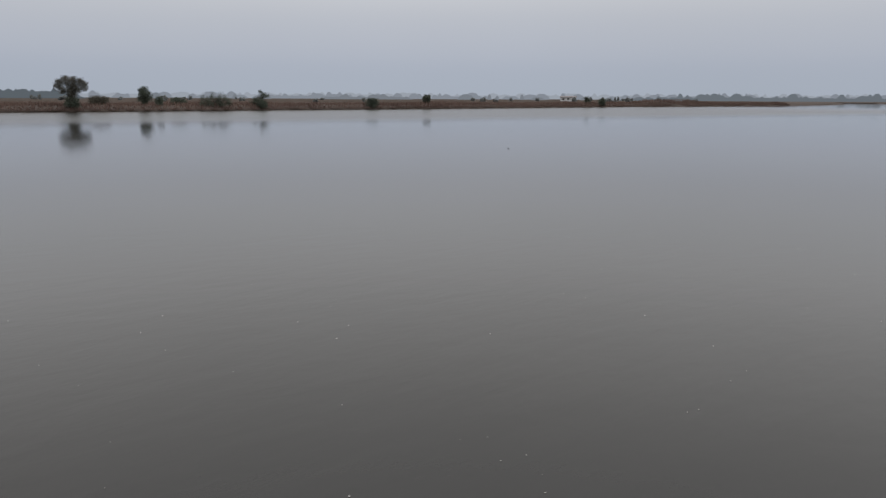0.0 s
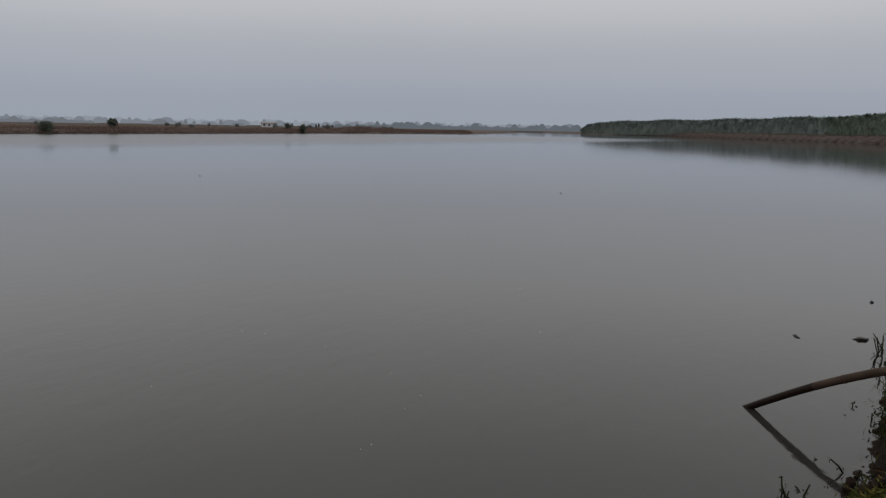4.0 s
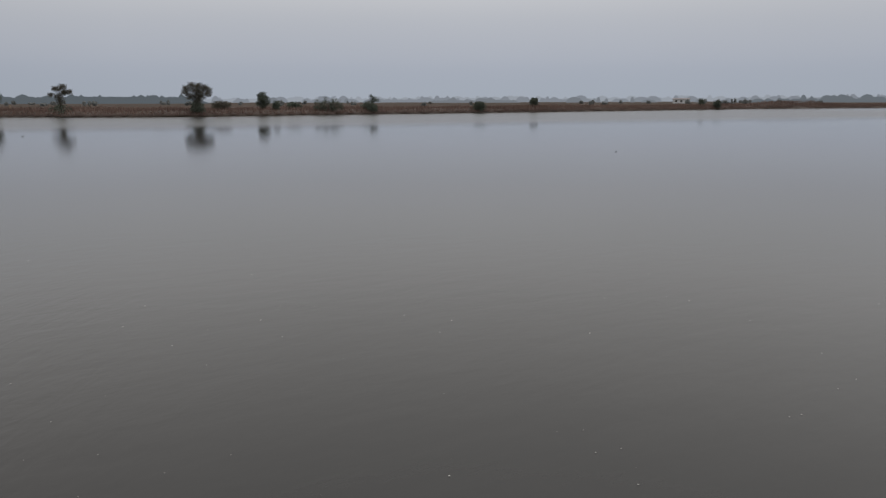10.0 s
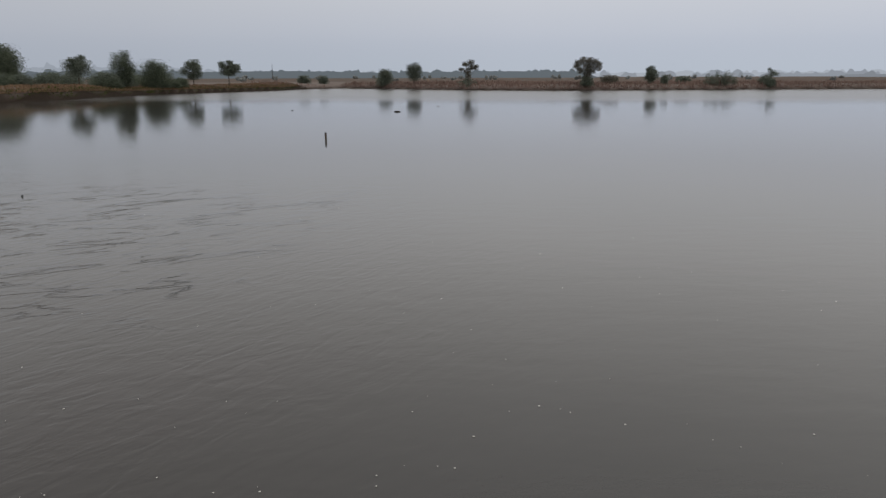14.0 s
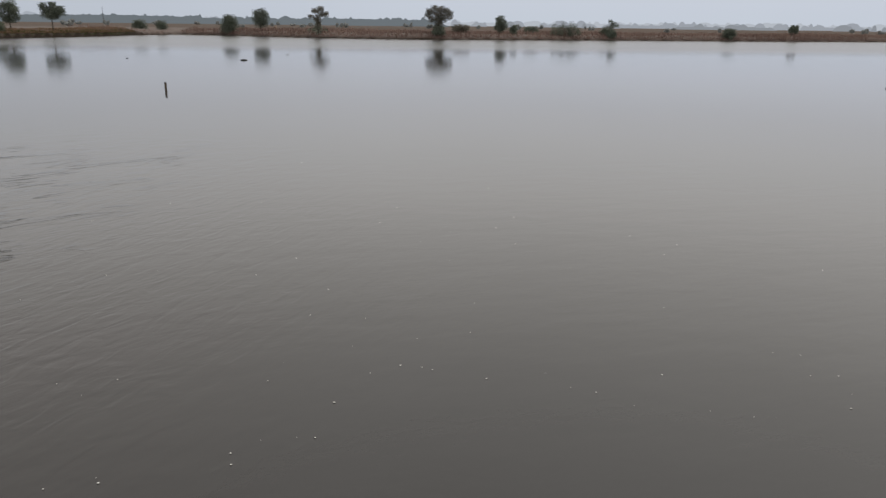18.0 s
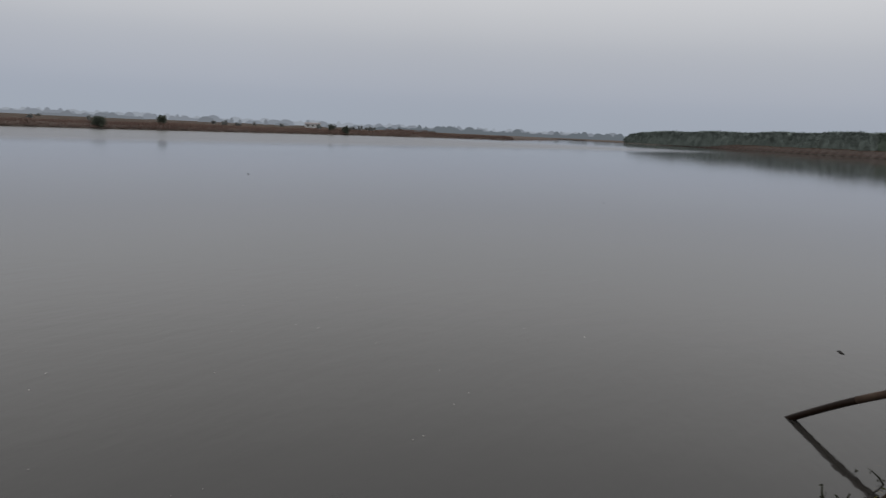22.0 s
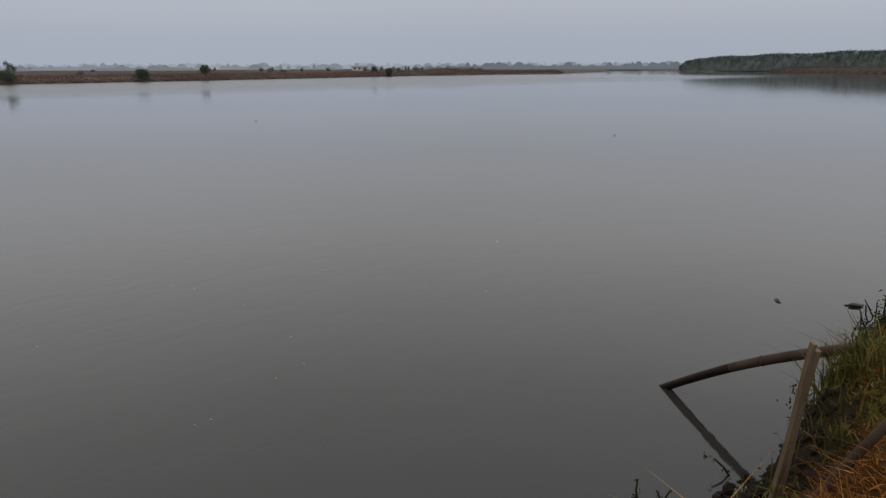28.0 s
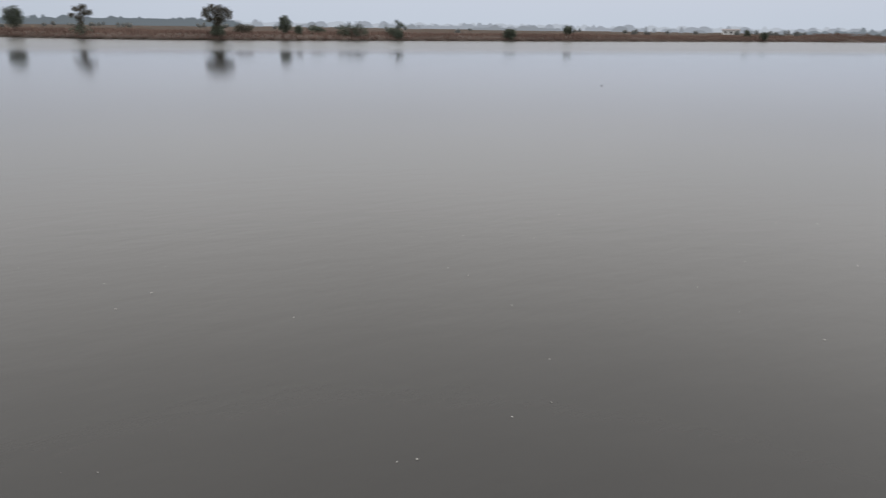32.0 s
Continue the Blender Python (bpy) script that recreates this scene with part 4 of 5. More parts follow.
def forest():
    """Plantation behind the north embankment: an even canopy and a leafy face of many small crowns."""
    rng = np.random.default_rng(5)
    edge = np.array(((-238, 458), (-208, 425), (-120, 352), (-62, 282), (-30, 236), (-4, 192), (12, 168), (24, 150), (50, 136), (90, 120)), float)
    seg = np.linalg.norm(np.diff(edge, axis=0), axis=1)
    s = np.r_[0, np.cumsum(seg)]

    def top(t, x, n):
        H = (6.9 + 0.22 * np.sin(t / 9)) * np.interp(t, (0, 14, 40, 75, 110, 300, 360, 400, s[-1]), (0.30, 0.72, 0.96, 1.04, 1.08, 1.06, 0.92, 0.78, 0.7))
        return H + np.where(x > -25, 0.55 * wobble(t, t, 0.45, 3) + rng.normal(size=n) * 0.12, rng.normal(size=n) * 0.08)

    def rows(n, deep, first):
        t = rng.random(n) * s[-1]
        depth = first + rng.random(n) ** 1.5 * deep
        x, y = np.interp(t, s, edge[:, 0]) + 0.79 * depth, np.interp(t, s, edge[:, 1]) + 0.61 * depth
        return t, x, y, top(t, x, n)

    n = 900
    t, x, y, H = rows(n, 30, 4)
    r = (0.9 + 0.6 * rng.random(n)) * np.interp(t, (0, 60), (0.5, 1.0))
    cen = np.stack([x, y, H - r * 0.5 + 0.1], -1)
    crowns = domes(rng, cen, np.stack([r, r, r * 0.6], -1))
    # the leafy face: a billowing sheet from the ground to the canopy
    t = np.arange(0, s[-1], 0.55)
    k = np.linspace(0, 1, 15)
    T, K = np.meshgrid(t, k, indexing="ij")
    bx, by = np.interp(t, s, edge[:, 0])[:, None], np.interp(t, s, edge[:, 1])[:, None]
    H = top(t, bx[:, 0], len(t))[:, None]
    puff = rng.normal(size=(len(t) + 4, 19))
    for axis in (0, 0, 1, 1):
        puff = (np.roll(puff, 1, axis) + puff + np.roll(puff, -1, axis)) / 3
    puff = 1.5 * puff[2:-2, 2:-2] + 0.10 * rng.normal(size=T.shape)
    back = 2.2 - puff + 0.9 * np.clip(K - 0.8, 0, 1) * 5
    z = 0.5 + (H + 0.1) * np.sin(np.clip(K * 1.12, 0, 1) * np.pi / 2) ** 0.9 + 0.10 * puff
    sheet = np.stack([bx + 0.79 * back, by + 0.61 * back, z], -1)
    a, b = np.meshgrid(np.arange(len(t) - 1), np.arange(14), indexing="ij")
    q = np.stack([a * 15 + b, (a + 1) * 15 + b, (a + 1) * 15 + b + 1, a * 15 + b + 1], -1).reshape(-1, 4)
    wall = (sheet.reshape(-1, 3), np.concatenate([q[:, :3], q[:, [0, 2, 3]]]))
    spots = sheet.reshape(-1, 3)[rng.integers(0, sheet.size // 3, 26000)] + rng.normal(size=(26000, 3)) * 0.22 - (0.15, 0.1, 0.05)
    v, f = leaf_cards(rng, spots, 0.42, 0.2, 0.8)
    v, f = joined((crowns, wall, (v, np.concatenate([f[:, :3], f[:, [0, 2, 3]]]))))
    # Split where the painted haze deepens: paler leaves west, darker ones east.
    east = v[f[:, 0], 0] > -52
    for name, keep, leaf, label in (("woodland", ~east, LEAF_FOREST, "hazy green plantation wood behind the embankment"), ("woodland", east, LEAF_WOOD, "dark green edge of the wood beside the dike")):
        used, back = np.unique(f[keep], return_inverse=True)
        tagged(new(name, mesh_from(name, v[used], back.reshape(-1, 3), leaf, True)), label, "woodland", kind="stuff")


forest()


def along(edge, n, rng):
    e = np.asarray(edge, float)
    s = np.r_[0, np.cumsum(np.linalg.norm(np.diff(e, axis=0), axis=1))]
    t = rng.random(n) * s[-1]
    i = np.clip(np.searchsorted(s, t) - 1, 0, len(e) - 2)
    d = np.diff(e, axis=0)[i]
    d /= np.linalg.norm(d, axis=1)[:, None]
    p = np.stack([np.interp(t, s, e[:, 0]), np.interp(t, s, e[:, 1])], -1)
    return p, np.stack([-d[:, 1], d[:, 0]], -1)


def far_reeds(edge, n, first, deep, hh, material, seed, label):
    """Dry reeds along a stretch of the far bank."""
    rng = np.random.default_rng(seed)
    p, nrm = along(edge, n, rng)
    k = first + rng.random(n) ** 2.2 * deep
    a = p + nrm * k[:, None]
    inward = inland(a[:, 0], a[:, 1]) < 0.2
    a = np.where(inward[:, None], p - nrm * k[:, None], a)
    a = a[inland(a[:, 0], a[:, 1]) > 0.2]
    m = len(a)
    patch = 0.8 + 0.25 * wobble(a[:, 0], a[:, 1], 0.12, 3) + 0.15 * wobble(a[:, 0], a[:, 1], 0.5, 4)
    grow = 0.45 + 0.55 * smooth(inland(a[:, 0], a[:, 1]) / 2.0)
    v, f = blades(rng, np.c_[a, height(a[:, 0], a[:, 1]) - 0.05], hh * patch * grow * rng.uniform(0.5, 1.3, m), rng.uniform(0.05, 0.14, m), 0.35)
    return tagged(new("reeds", mesh_from("reeds", v, f, material)), label, "reeds", kind="stuff")


far_reeds(FAR[7:21], 54000, 0.25, 26, 0.95, REED, 9, "reddish-brown dry reeds lining the far bank")
far_reeds(FAR[21:30], 24000, 0.45, 5, 0.45, REED_GOLD, 8, "golden-brown dry grass along the peninsula's lip")


far_reeds(FAR[21:31], 9000, 0.1, 1.6, 0.5, TURF, 6, "dull green grass hanging over the peninsula's bank")
far_reeds(((-205, 440), (-120, 345), (-62, 275), (-30, 228), (-3, 178)), 17000, 0.3, 4.5, 0.4, REED, 7, "reddish-brown dry grass on the embankment face")


def embankment_grass():
    """Pale dry grass along the crest of the north embankment."""
    rng = np.random.default_rng(10)
    n = 9000
    p, nrm = along(((-205, 440), (-120, 345), (-62, 275), (-30, 228), (-3, 178)), n, rng)
    k = rng.uniform(4.6, 6.2, n)
    a = np.where((inland(*(p + nrm * 4).T) > 0)[:, None], p + nrm * k[:, None], p - nrm * k[:, None])
    v, f = blades(rng, np.c_[a, height(a[:, 0], a[:, 1]) - 0.05], rng.uniform(0.12, 0.3, n), rng.uniform(0.08, 0.2, n), 0.4)
    return tagged(new("embankment_grass", mesh_from("embankment_grass", v, f, CREST)), "pale dry grass on the embankment crest", "grass", kind="stuff")


embankment_grass()


def far_scrub():
    """Low scattered bushes on the plain behind the far bank."""
    rng = np.random.default_rng(19)
    cen, rad = [], []
    for _ in range(70):
        a, D = np.radians(rng.uniform(36, 128)), rng.uniform(250, 680)
        x, y = -np.sin(a) * D, np.cos(a) * D
        if inland(np.array(x), np.array(y)) < 8:
            continue
        h, w = rng.uniform(0.6, 1.5) * (0.6 + D / 500), rng.uniform(0.5, 1.2) * (0.5 + D / 500)
        for _ in range(5):
            cen.append((x + rng.normal() * w * 0.6, y + rng.normal() * w * 0.6, 0.9 + h * rng.uniform(0.2, 0.8)))
            rad.append((w * rng.uniform(0.4, 0.7), w * rng.uniform(0.4, 0.7), h * rng.uniform(0.4, 0.7)))
    cen, rad = np.array(cen), np.array(rad)
    d = rng.normal(size=(len(cen), 24, 3))
    d /= np.linalg.norm(d, axis=2)[:, :, None]
    v, f = leaf_cards(rng, (cen[:, None] + d * rad[:, None] * rng.uniform(0.9, 1.15, (len(cen), 24, 1))).reshape(-1, 3), 0.4, 0.1, 0.6)
    v, f = joined((domes(rng, cen, rad), (v, np.concatenate([f[:, :3], f[:, [0, 2, 3]]]))))
    return tagged(new("scrub", mesh_from("scrub", v, f, LEAF_PLAIN)), "scattered hazy bushes on the plain", "scrub", kind="stuff")


far_scrub()


def far_buildings():
    """A low white house and a mast on the plain, and a marker on the bank."""
    ob = thing("house", (-400.5, 332.0, 0.9), "low white house with a grey roof on the plain", "house", turn=47)
    bm = bmesh.new()
    bmesh.ops.create_cube(bm, size=1, matrix=Matrix.Translation((0, 0, 1.3)) @ Matrix.Diagonal((10, 5, 2.6, 1)))
    bmesh.ops.bevel(bm, geom=bm.edges[:], offset=0.03, segments=1)
    wall = part("wall", mesh_bm("wall", bm, WHITEWASH, False), ob)
    v = np.array(((-5.4, -2.9, 2.6), (5.4, -2.9, 2.6), (5.4, 2.9, 2.6), (-5.4, 2.9, 2.6), (-5.4, 0, 3.5), (5.4, 0, 3.5), (-5.4, -2.9, 2.45), (5.4, -2.9, 2.45), (5.4, 2.9, 2.45), (-5.4, 2.9, 2.45)))
    roof = part("roof", mesh_from("roof", v, ((0, 1, 5, 4), (2, 3, 4, 5), (0, 6, 7, 1), (2, 8, 9, 3), (6, 9, 8, 7), (0, 4, 3, 3), (1, 2, 5, 5)), ROOFING), ob)
    roof.data.validate()
    for x in (-3, 0.2, 3.2):
        bm = bmesh.new()
        bmesh.ops.create_cube(bm, size=1, matrix=Matrix.Translation((x, -2.53, 1.4)) @ Matrix.Diagonal((1.2, 0.1, 1.1, 1)))
        part("window", mesh_bm("window", bm, WET_ROCK, False), wall, "dark shuttered window")
    ob = thing("mast", (-426.4, -142.0, 0.5), "thin grey mast rising over the tree line", "mast")
    vv, f = tube(((0, 0, 0), (0, 0, 6), (0, 0, 9.2)), (0.14, 0.11, 0.07), 6)
    part("pole", mesh_from("pole", vv, f, CONCRETE, True), ob)
    vv, f = tube(((-0.7, 0, 8.6), (0.7, 0, 8.6)), (0.06, 0.06), 5)
    part("crossarm", mesh_from("crossarm", vv, f, CONCRETE, True), ob)
    ob = thing("marker_post", (-150.6, -19.4, 1.0), "short pale yellow marker post on the bank", "post")
    vv, f = tube(((0, 0, -0.4), (0, 0, 0.9)), (0.14, 0.13), 8)
    part("shaft", mesh_from("shaft", vv, f, CREST, True), ob)


far_buildings()

# ---- dry grass on the near bank ----


def scatter(rng, n, x0, x1, y0, y1, keep):
    x, y = rng.uniform(x0, x1, n), rng.uniform(y0, y1, n)
    k = rng.random(n) < keep(x, y)
    return x[k], y[k]


def grass(name, seed, n, box, keep, hgt, wid, lean, material, label, curl=0.5, flat=0.0, tuft=1, spread=0.05, lodge=0.3, comb=0.0):
    """n roots in box, kept where keep says, each with a tuft of blades; comb: how far flat stalks lie across the path."""
    rng = np.random.default_rng(seed)
    x, y = scatter(rng, n, *box, keep)
    bias, tall = None, 1.0
    if tuft > 1:
        bias = np.repeat(rng.normal(size=(len(x), 2)) * lodge, tuft, 0)
        tall = np.repeat(rng.uniform(0.55, 1.2, len(x)), tuft)
        x, y = np.repeat(x, tuft), np.repeat(y, tuft)
        x, y = x + rng.normal(size=len(x)) * spread, y + rng.normal(size=len(y)) * spread
    m = len(x)
    if comb:
        phi = 0.25 + 0.9 * wobble(x, y, 0.8, 4) + 0.5 * wobble(x, y, 2.7, 2)
        way = np.where(rng.random(m) < 0.5, -1.0, 1.0) * comb
        bias = np.stack([np.cos(phi) * way, np.sin(phi) * way], -1)
    z = height(x, y) + (rng.uniform(0.0, 0.035, m) if flat > 0.5 else -0.02)
    h = hgt(x, y) * tall * rng.uniform(0.45, 1.25, m)
    v, f = blades(rng, np.stack([x, y, z], -1), h, wid * rng.uniform(0.6, 1.4, m), lean, curl, flat, bias)
    return tagged(new(name, mesh_from(name, v, f, material)), label, "grass", kind="stuff")


def edge_x(y):
    return np.interp(y, NEAR_Y, NEAR_X)


def straw_zone(x, y):
    """Where the dry grass grows: from the bank's lip to the stony track."""
    d = x - edge_x(y)
    tr, sd = to_line(x, y, TRACK), to_line(x, y, SIDE)
    right = np.interp(y, (-6, 3, 3.9, 4.4, 5.4, 6.3, 6.75, 7.5, 7.9, 8.3, 9.7, 12, 14.7, 16.5, 17.3, 20, 25, 30, 40, 55, 90, 170), (2.8, 2.8, 2.5, 2.15, 2.5, 2.0, 1.7, 1.75, 2.3, 2.9, 3.05, 3.2, 3.25, 2.7, 2.2, 2.4, 2.9, 3.1, 3.3, 4.0, 5.4, 7))
    d = d - np.interp(y, (28, 40, 53, 110, 150), (0, 0.5, 1.5, 1.5, 0.3))
    return smooth((d - 0.35) / 0.35) * (1 - smooth((x - right + 0.15 * wobble(x, y, 2.0, 7) + 0.1 * wobble(x, y, 5.5, 2)) / 0.3))


def green_spot(x, y):
    """Green weeds near the lip of the bank."""
    a = np.exp(-(((x + 0.08 + 0.10 * (y - 7)) / 0.85) ** 2 + ((y - 6.7) / 1.6) ** 2) ** 2)
    b = np.exp(-(((x + 0.72) / 0.34) ** 2 + ((y - 3.75) / 0.7) ** 2) ** 2)
    c = np.exp(-(((x - 0.5) / 0.4) ** 2 + ((y - 5.3) / 0.7) ** 2) ** 2)
    return np.clip(a + b + 0.8 * c, 0, 1) * (0.06 + 0.94 * smooth(1.6 * wobble(x, y, 3.4, 6) + 0.7 * wobble(x, y, 8.0, 2) + 0.25))


def upright(x, y):
    """Where tufts stand: off the matted strip along the lip, and off the block."""
    lip = np.interp(y, (1.5, 3.0, 4.2, 5.2, 6.0, 8.0, 9.0, 12, 16, 27, 29.5, 33, 40), (-0.3, 0.0, 0.3, 0.40, 0.40, 0.25, -0.35, -0.8, -0.85, -0.75, -0.8, -1.0, -1.3))
    block = 1 - np.exp(-(((x + 1.1) / 0.5) ** 2 + ((y - 27.3) / 2.6) ** 2) ** 2)
    return (0.05 + 0.95 * smooth((x - lip) / 0.35)) * block


def worn(x, y):
    """The trodden middle, where straw lies flat."""
    return np.exp(-((x - 1.7 - 0.1 * np.sin(y)) / 0.75) ** 4) * (1 - smooth((y - 13) / 6))


for seed, n, y0, y1, material, label in ((202, 112000, 1.6, 6.6, STRAW_DARK, "flattened brown straw trodden into the soil"), (203, 96000, 5.6, 12, STRAW_MID, "flattened golden straw lying over the soil")):
    grass("straw_litter", seed, n, (-0.9, 3.8, y0, y1), lambda x, y: np.maximum(straw_zone(x - 0.12, y) * (0.55 + 0.45 * worn(x, y)), 0.22 * straw_zone(x - 0.7, y)),
          lambda x, y: 0.13 + 0 * x, 0.005, 0.9, material, label, curl=0.2, flat=0.9, comb=0.35)
grass("straw_litter", 210, 30000, (-0.8, 3.7, 1.6, 12), lambda x, y: straw_zone(x - 0.1, y) * (0.45 + 0.55 * smooth((y - 5.0) / 1.5)) * (1 - 0.6 * smooth((x - 1.5) / 0.6) * smooth((6.0 - y) / 1.5)), lambda x, y: 0.17 + 0 * x, 0.0048, 0.9, STRAW, "loose bleached stalks lying over the straw", curl=0.2, flat=0.8, comb=0.4)
grass("dry_grass", 201, 7000, (-1.2, 3.2, 1.6, 12), lambda x, y: straw_zone(x, y) * upright(x, y) * (1 - 0.15 * green_spot(x, y)) * (1 - 0.7 * worn(x, y)) * (0.05 + 0.95 * smooth(1.3 * wobble(x, y, 2.6, 1) + 0.25)),
      lambda x, y: (0.25 + 0.08 * np.clip(wobble(x, y, 2.3, 1), 0, 1)) * (1 - 0.45 * smooth((x - 0.9) / 0.5) * (1 - smooth((y - 8) / 2))), 0.0046, 0.6, STRAW, "golden dry grass tufts on top of the bank", tuft=16, spread=0.035, lodge=0.5)
grass("tall_straw", 203, 620, (-0.5, 1.5, 1.7, 5.2), lambda x, y: straw_zone(x, y) * upright(x, y) * (0.04 + 0.96 * smooth((1.05 - x) / 0.3)) * (1 - green_spot(x, y)) * (0.12 + 0.88 * smooth(1.8 * wobble(x, y, 4.1, 9) + 0.2)) * (1 - 0.75 * smooth((y - 4.1) / 0.6)),
      lambda x, y: 0.44 + 0.10 * wobble(x, y, 4.0, 3), 0.0046, 0.38, STRAW_PALE, "tall pale straw tufts standing above the grass", tuft=13, spread=0.045, lodge=0.42)
grass("tall_straw", 204, 2900, (-1.4, 2.6, 7.5, 24), lambda x, y: straw_zone(x + 0.1, y) * upright(x, y) * smooth((1.2 - x + 0.8 * wobble(x, y, 1.3, 2) + 0.3 * wobble(x, y, 3.7, 5)) / 1.4) * smooth((y - 7.8 + 0.8 * wobble(x, y, 2.1, 5)) / 4.0) * (0.25 + 0.75 * smooth(1.4 * wobble(x, y, 2.4, 8) + 0.6)),
      lambda x, y: 0.46 + 0.1 * wobble(x, y, 1.1, 4), 0.007, 0.6, STRAW_PALE, "tall pale straw along the lip of the bank", tuft=16, spread=0.05, lodge=0.85)
grass("straw_litter", 212, 56000, (-1.5, 4.2, 11.5, 30), lambda x, y: straw_zone(x, y), lambda x, y: 0.24 + 0 * x, 0.011, 1.0, STRAW_PALE, "flattened pale straw along the path", curl=0.2, flat=0.75)
grass("dry_grass", 205, 6000, (-1.6, 4.0, 11.5, 42), lambda x, y: straw_zone(x, y) * upright(x, y) * (0.06 + 0.94 * smooth(1.3 * wobble(x, y, 1.9, 1) + 0.9 * wobble(x, y, 4.3, 5) + 0.2)), lambda x, y: 0.36 + 0.09 * wobble(x, y, 1.6, 1), 0.010, 0.7, STRAW_PALE, "golden dry grass along the path", tuft=16, spread=0.065, lodge=0.85)
grass("dry_grass", 206, 30000, (-2.0, 8.0, 41, 178), lambda x, y: straw_zone(x, y), lambda x, y: 0.38 + 0 * x, 0.05, 0.4, STRAW_PALE, "pale dry grass along the distant dike")
grass("green_weeds", 207, 12000, (-1.5, 1.3, 3.2, 9.6), lambda x, y: green_spot(x, y) * smooth((x - edge_x(y) - 0.02) / 0.2), lambda x, y: 0.23 + 0.07 * wobble(x, y, 3.3, 2), 0.010, 0.6, GRASS, "mixed fresh green weeds along the lip of the bank", tuft=3, spread=0.04)
grass("green_grass", 208, 18000, (2.6, 10, 5.0, 36), lambda x, y: smooth((to_line(x, y, TRACK) - 0.62 + 0.2 * wobble(x, y, 1.7, 5)) / 0.3) * smooth((x - 4.1) / 0.4) * smooth((y - 9.6) / 0.3) + near_turf(x, y),
      lambda x, y: 0.13 + 0 * x, 0.014, 0.7, TURF, "short dark green turf below the trees", tuft=3, spread=0.06)
for seed, n, box in ((214, 14000, (2.6, 5.6, 5.2, 8.0)), (215, 25000, (4.0, 8.5, 9.5, 17))):
    grass("green_grass", seed, n, box, lambda x, y: np.maximum(smooth((to_line(x, y, TRACK) - 0.58 + 0.2 * wobble(x, y, 1.7, 5)) / 0.3) * smooth((x - 4.1) / 0.4) * smooth((y - 9.6) / 0.3), near_turf(x, y)),
          lambda x, y: 0.08 + 0.02 * wobble(x, y, 2.2, 3), 0.008, 0.9, TURF, "short dark green turf beside the gully", tuft=3, spread=0.05)
grass("straw_litter", 220, 24000, (-1.1, 3.4, -8, 1.7), lambda x, y: straw_zone(x, y), lambda x, y: 0.2 + 0 * x, 0.008, 1.1, STRAW_DARK, "flattened brown straw along the dike", curl=0.2, flat=0.85)
grass("dry_grass", 221, 2600, (-1.1, 3.0, -8, 1.7), lambda x, y: straw_zone(x, y) * (1 - 0.8 * worn(x, y)) * (0.2 + 0.8 * smooth(wobble(x, y, 2.6, 1) + 0.4)), lambda x, y: 0.2 + 0 * x, 0.007, 0.8, STRAW, "golden dry grass tufts along the dike", tuft=10, spread=0.05, lodge=0.6)
grass("bank_straw", 211, 10500, (-1.6, 0.8, 2.2, 17), lambda x, y: straw_zone(x + 0.15, y) * (1 - upright(x, y)) * (1 - 0.8 * green_spot(x, y)) * (1 - np.exp(-((y - 4.75) / 0.75) ** 4 - ((x + 0.60) / 0.40) ** 4)), lambda x, y: 0.2 + 0 * x, 0.0055, 0.7, STRAW, "matted golden straw along the lip", curl=0.6, flat=0.55, tuft=4, spread=0.06, lodge=0.2)
grass("bank_grass", 209, 26000, (-2.0, 0.2, 2.2, 30), lambda x, y: np.exp(-((x - edge_x(y) - 0.25) / 0.22) ** 2) * (0.45 + 0.5 * wobble(x, y, 2.0, 2)) * (1 - 0.95 * np.exp(-((y - 5.1) / 0.6) ** 4)) * (1 - 0.8 * np.exp(-((y - 13.6) / 1.6) ** 4)), lambda x, y: 0.17 + 0 * x, 0.008, 0.55, GRASS, "mixed green grass hanging over the bank face", tuft=3, spread=0.05, lodge=0.15)

grass("bank_grass", 216, 9000, (-2.0, 4.0, 28, 120), lambda x, y: smooth((x - edge_x(y) - 0.03) / 0.1) * (1 - smooth((x - edge_x(y) - np.interp(y, (28, 40, 53, 110, 120), (0.4, 0.9, 1.9, 1.9, 0.6))) / 0.4)), lambda x, y: 0.3 + 0.1 * wobble(x, y, 0.9, 2), 0.03, 0.6, LEAF_HAZED, "dull green grass on the distant bank face", tuft=2, spread=0.1)
grass("green_weeds", 217, 420, (-0.86, -0.42, 6.0, 6.6), lambda x, y: np.exp(-((x + 0.62) / 0.16) ** 2 - ((y - 6.28) / 0.2) ** 2), lambda x, y: 0.36 + 0 * x, 0.009, 0.5, GRASS, "green weeds round the foot of the pole", tuft=4, spread=0.03)

# ---- stony track ----
gravel_rng = np.random.default_rng(31)
track = tagged(new("track"), "stony earth track with pale broken stones", "track", kind="structure")
stone_meshes = [lump("stone", gravel_rng, gravel_rng.uniform(0.6, 1.1, 3) * (1, 0.9, 0.7), STONE, 0.45, 1) for _ in range(8)]
clod_meshes = [lump("clod", gravel_rng, gravel_rng.uniform(0.7, 1.1, 3) * (1, 0.9, 0.8), CLOD, 0.5, 2) for _ in range(5)]
p, nrm = along(TRACK[3:12], 900, gravel_rng)
q, nrq = along(SIDE[3:8], 110, gravel_rng)
spots = np.concatenate([p + nrm * gravel_rng.normal(size=(900, 1)) * 0.16, q + (0.55, 0) + nrq * gravel_rng.normal(size=(110, 1)) * 0.22])
spots = spots[(spots[:, 1] > 3.4) & (spots[:, 1] < 22)]
order = np.argsort(np.hypot(spots[:, 0], spots[:, 1]))
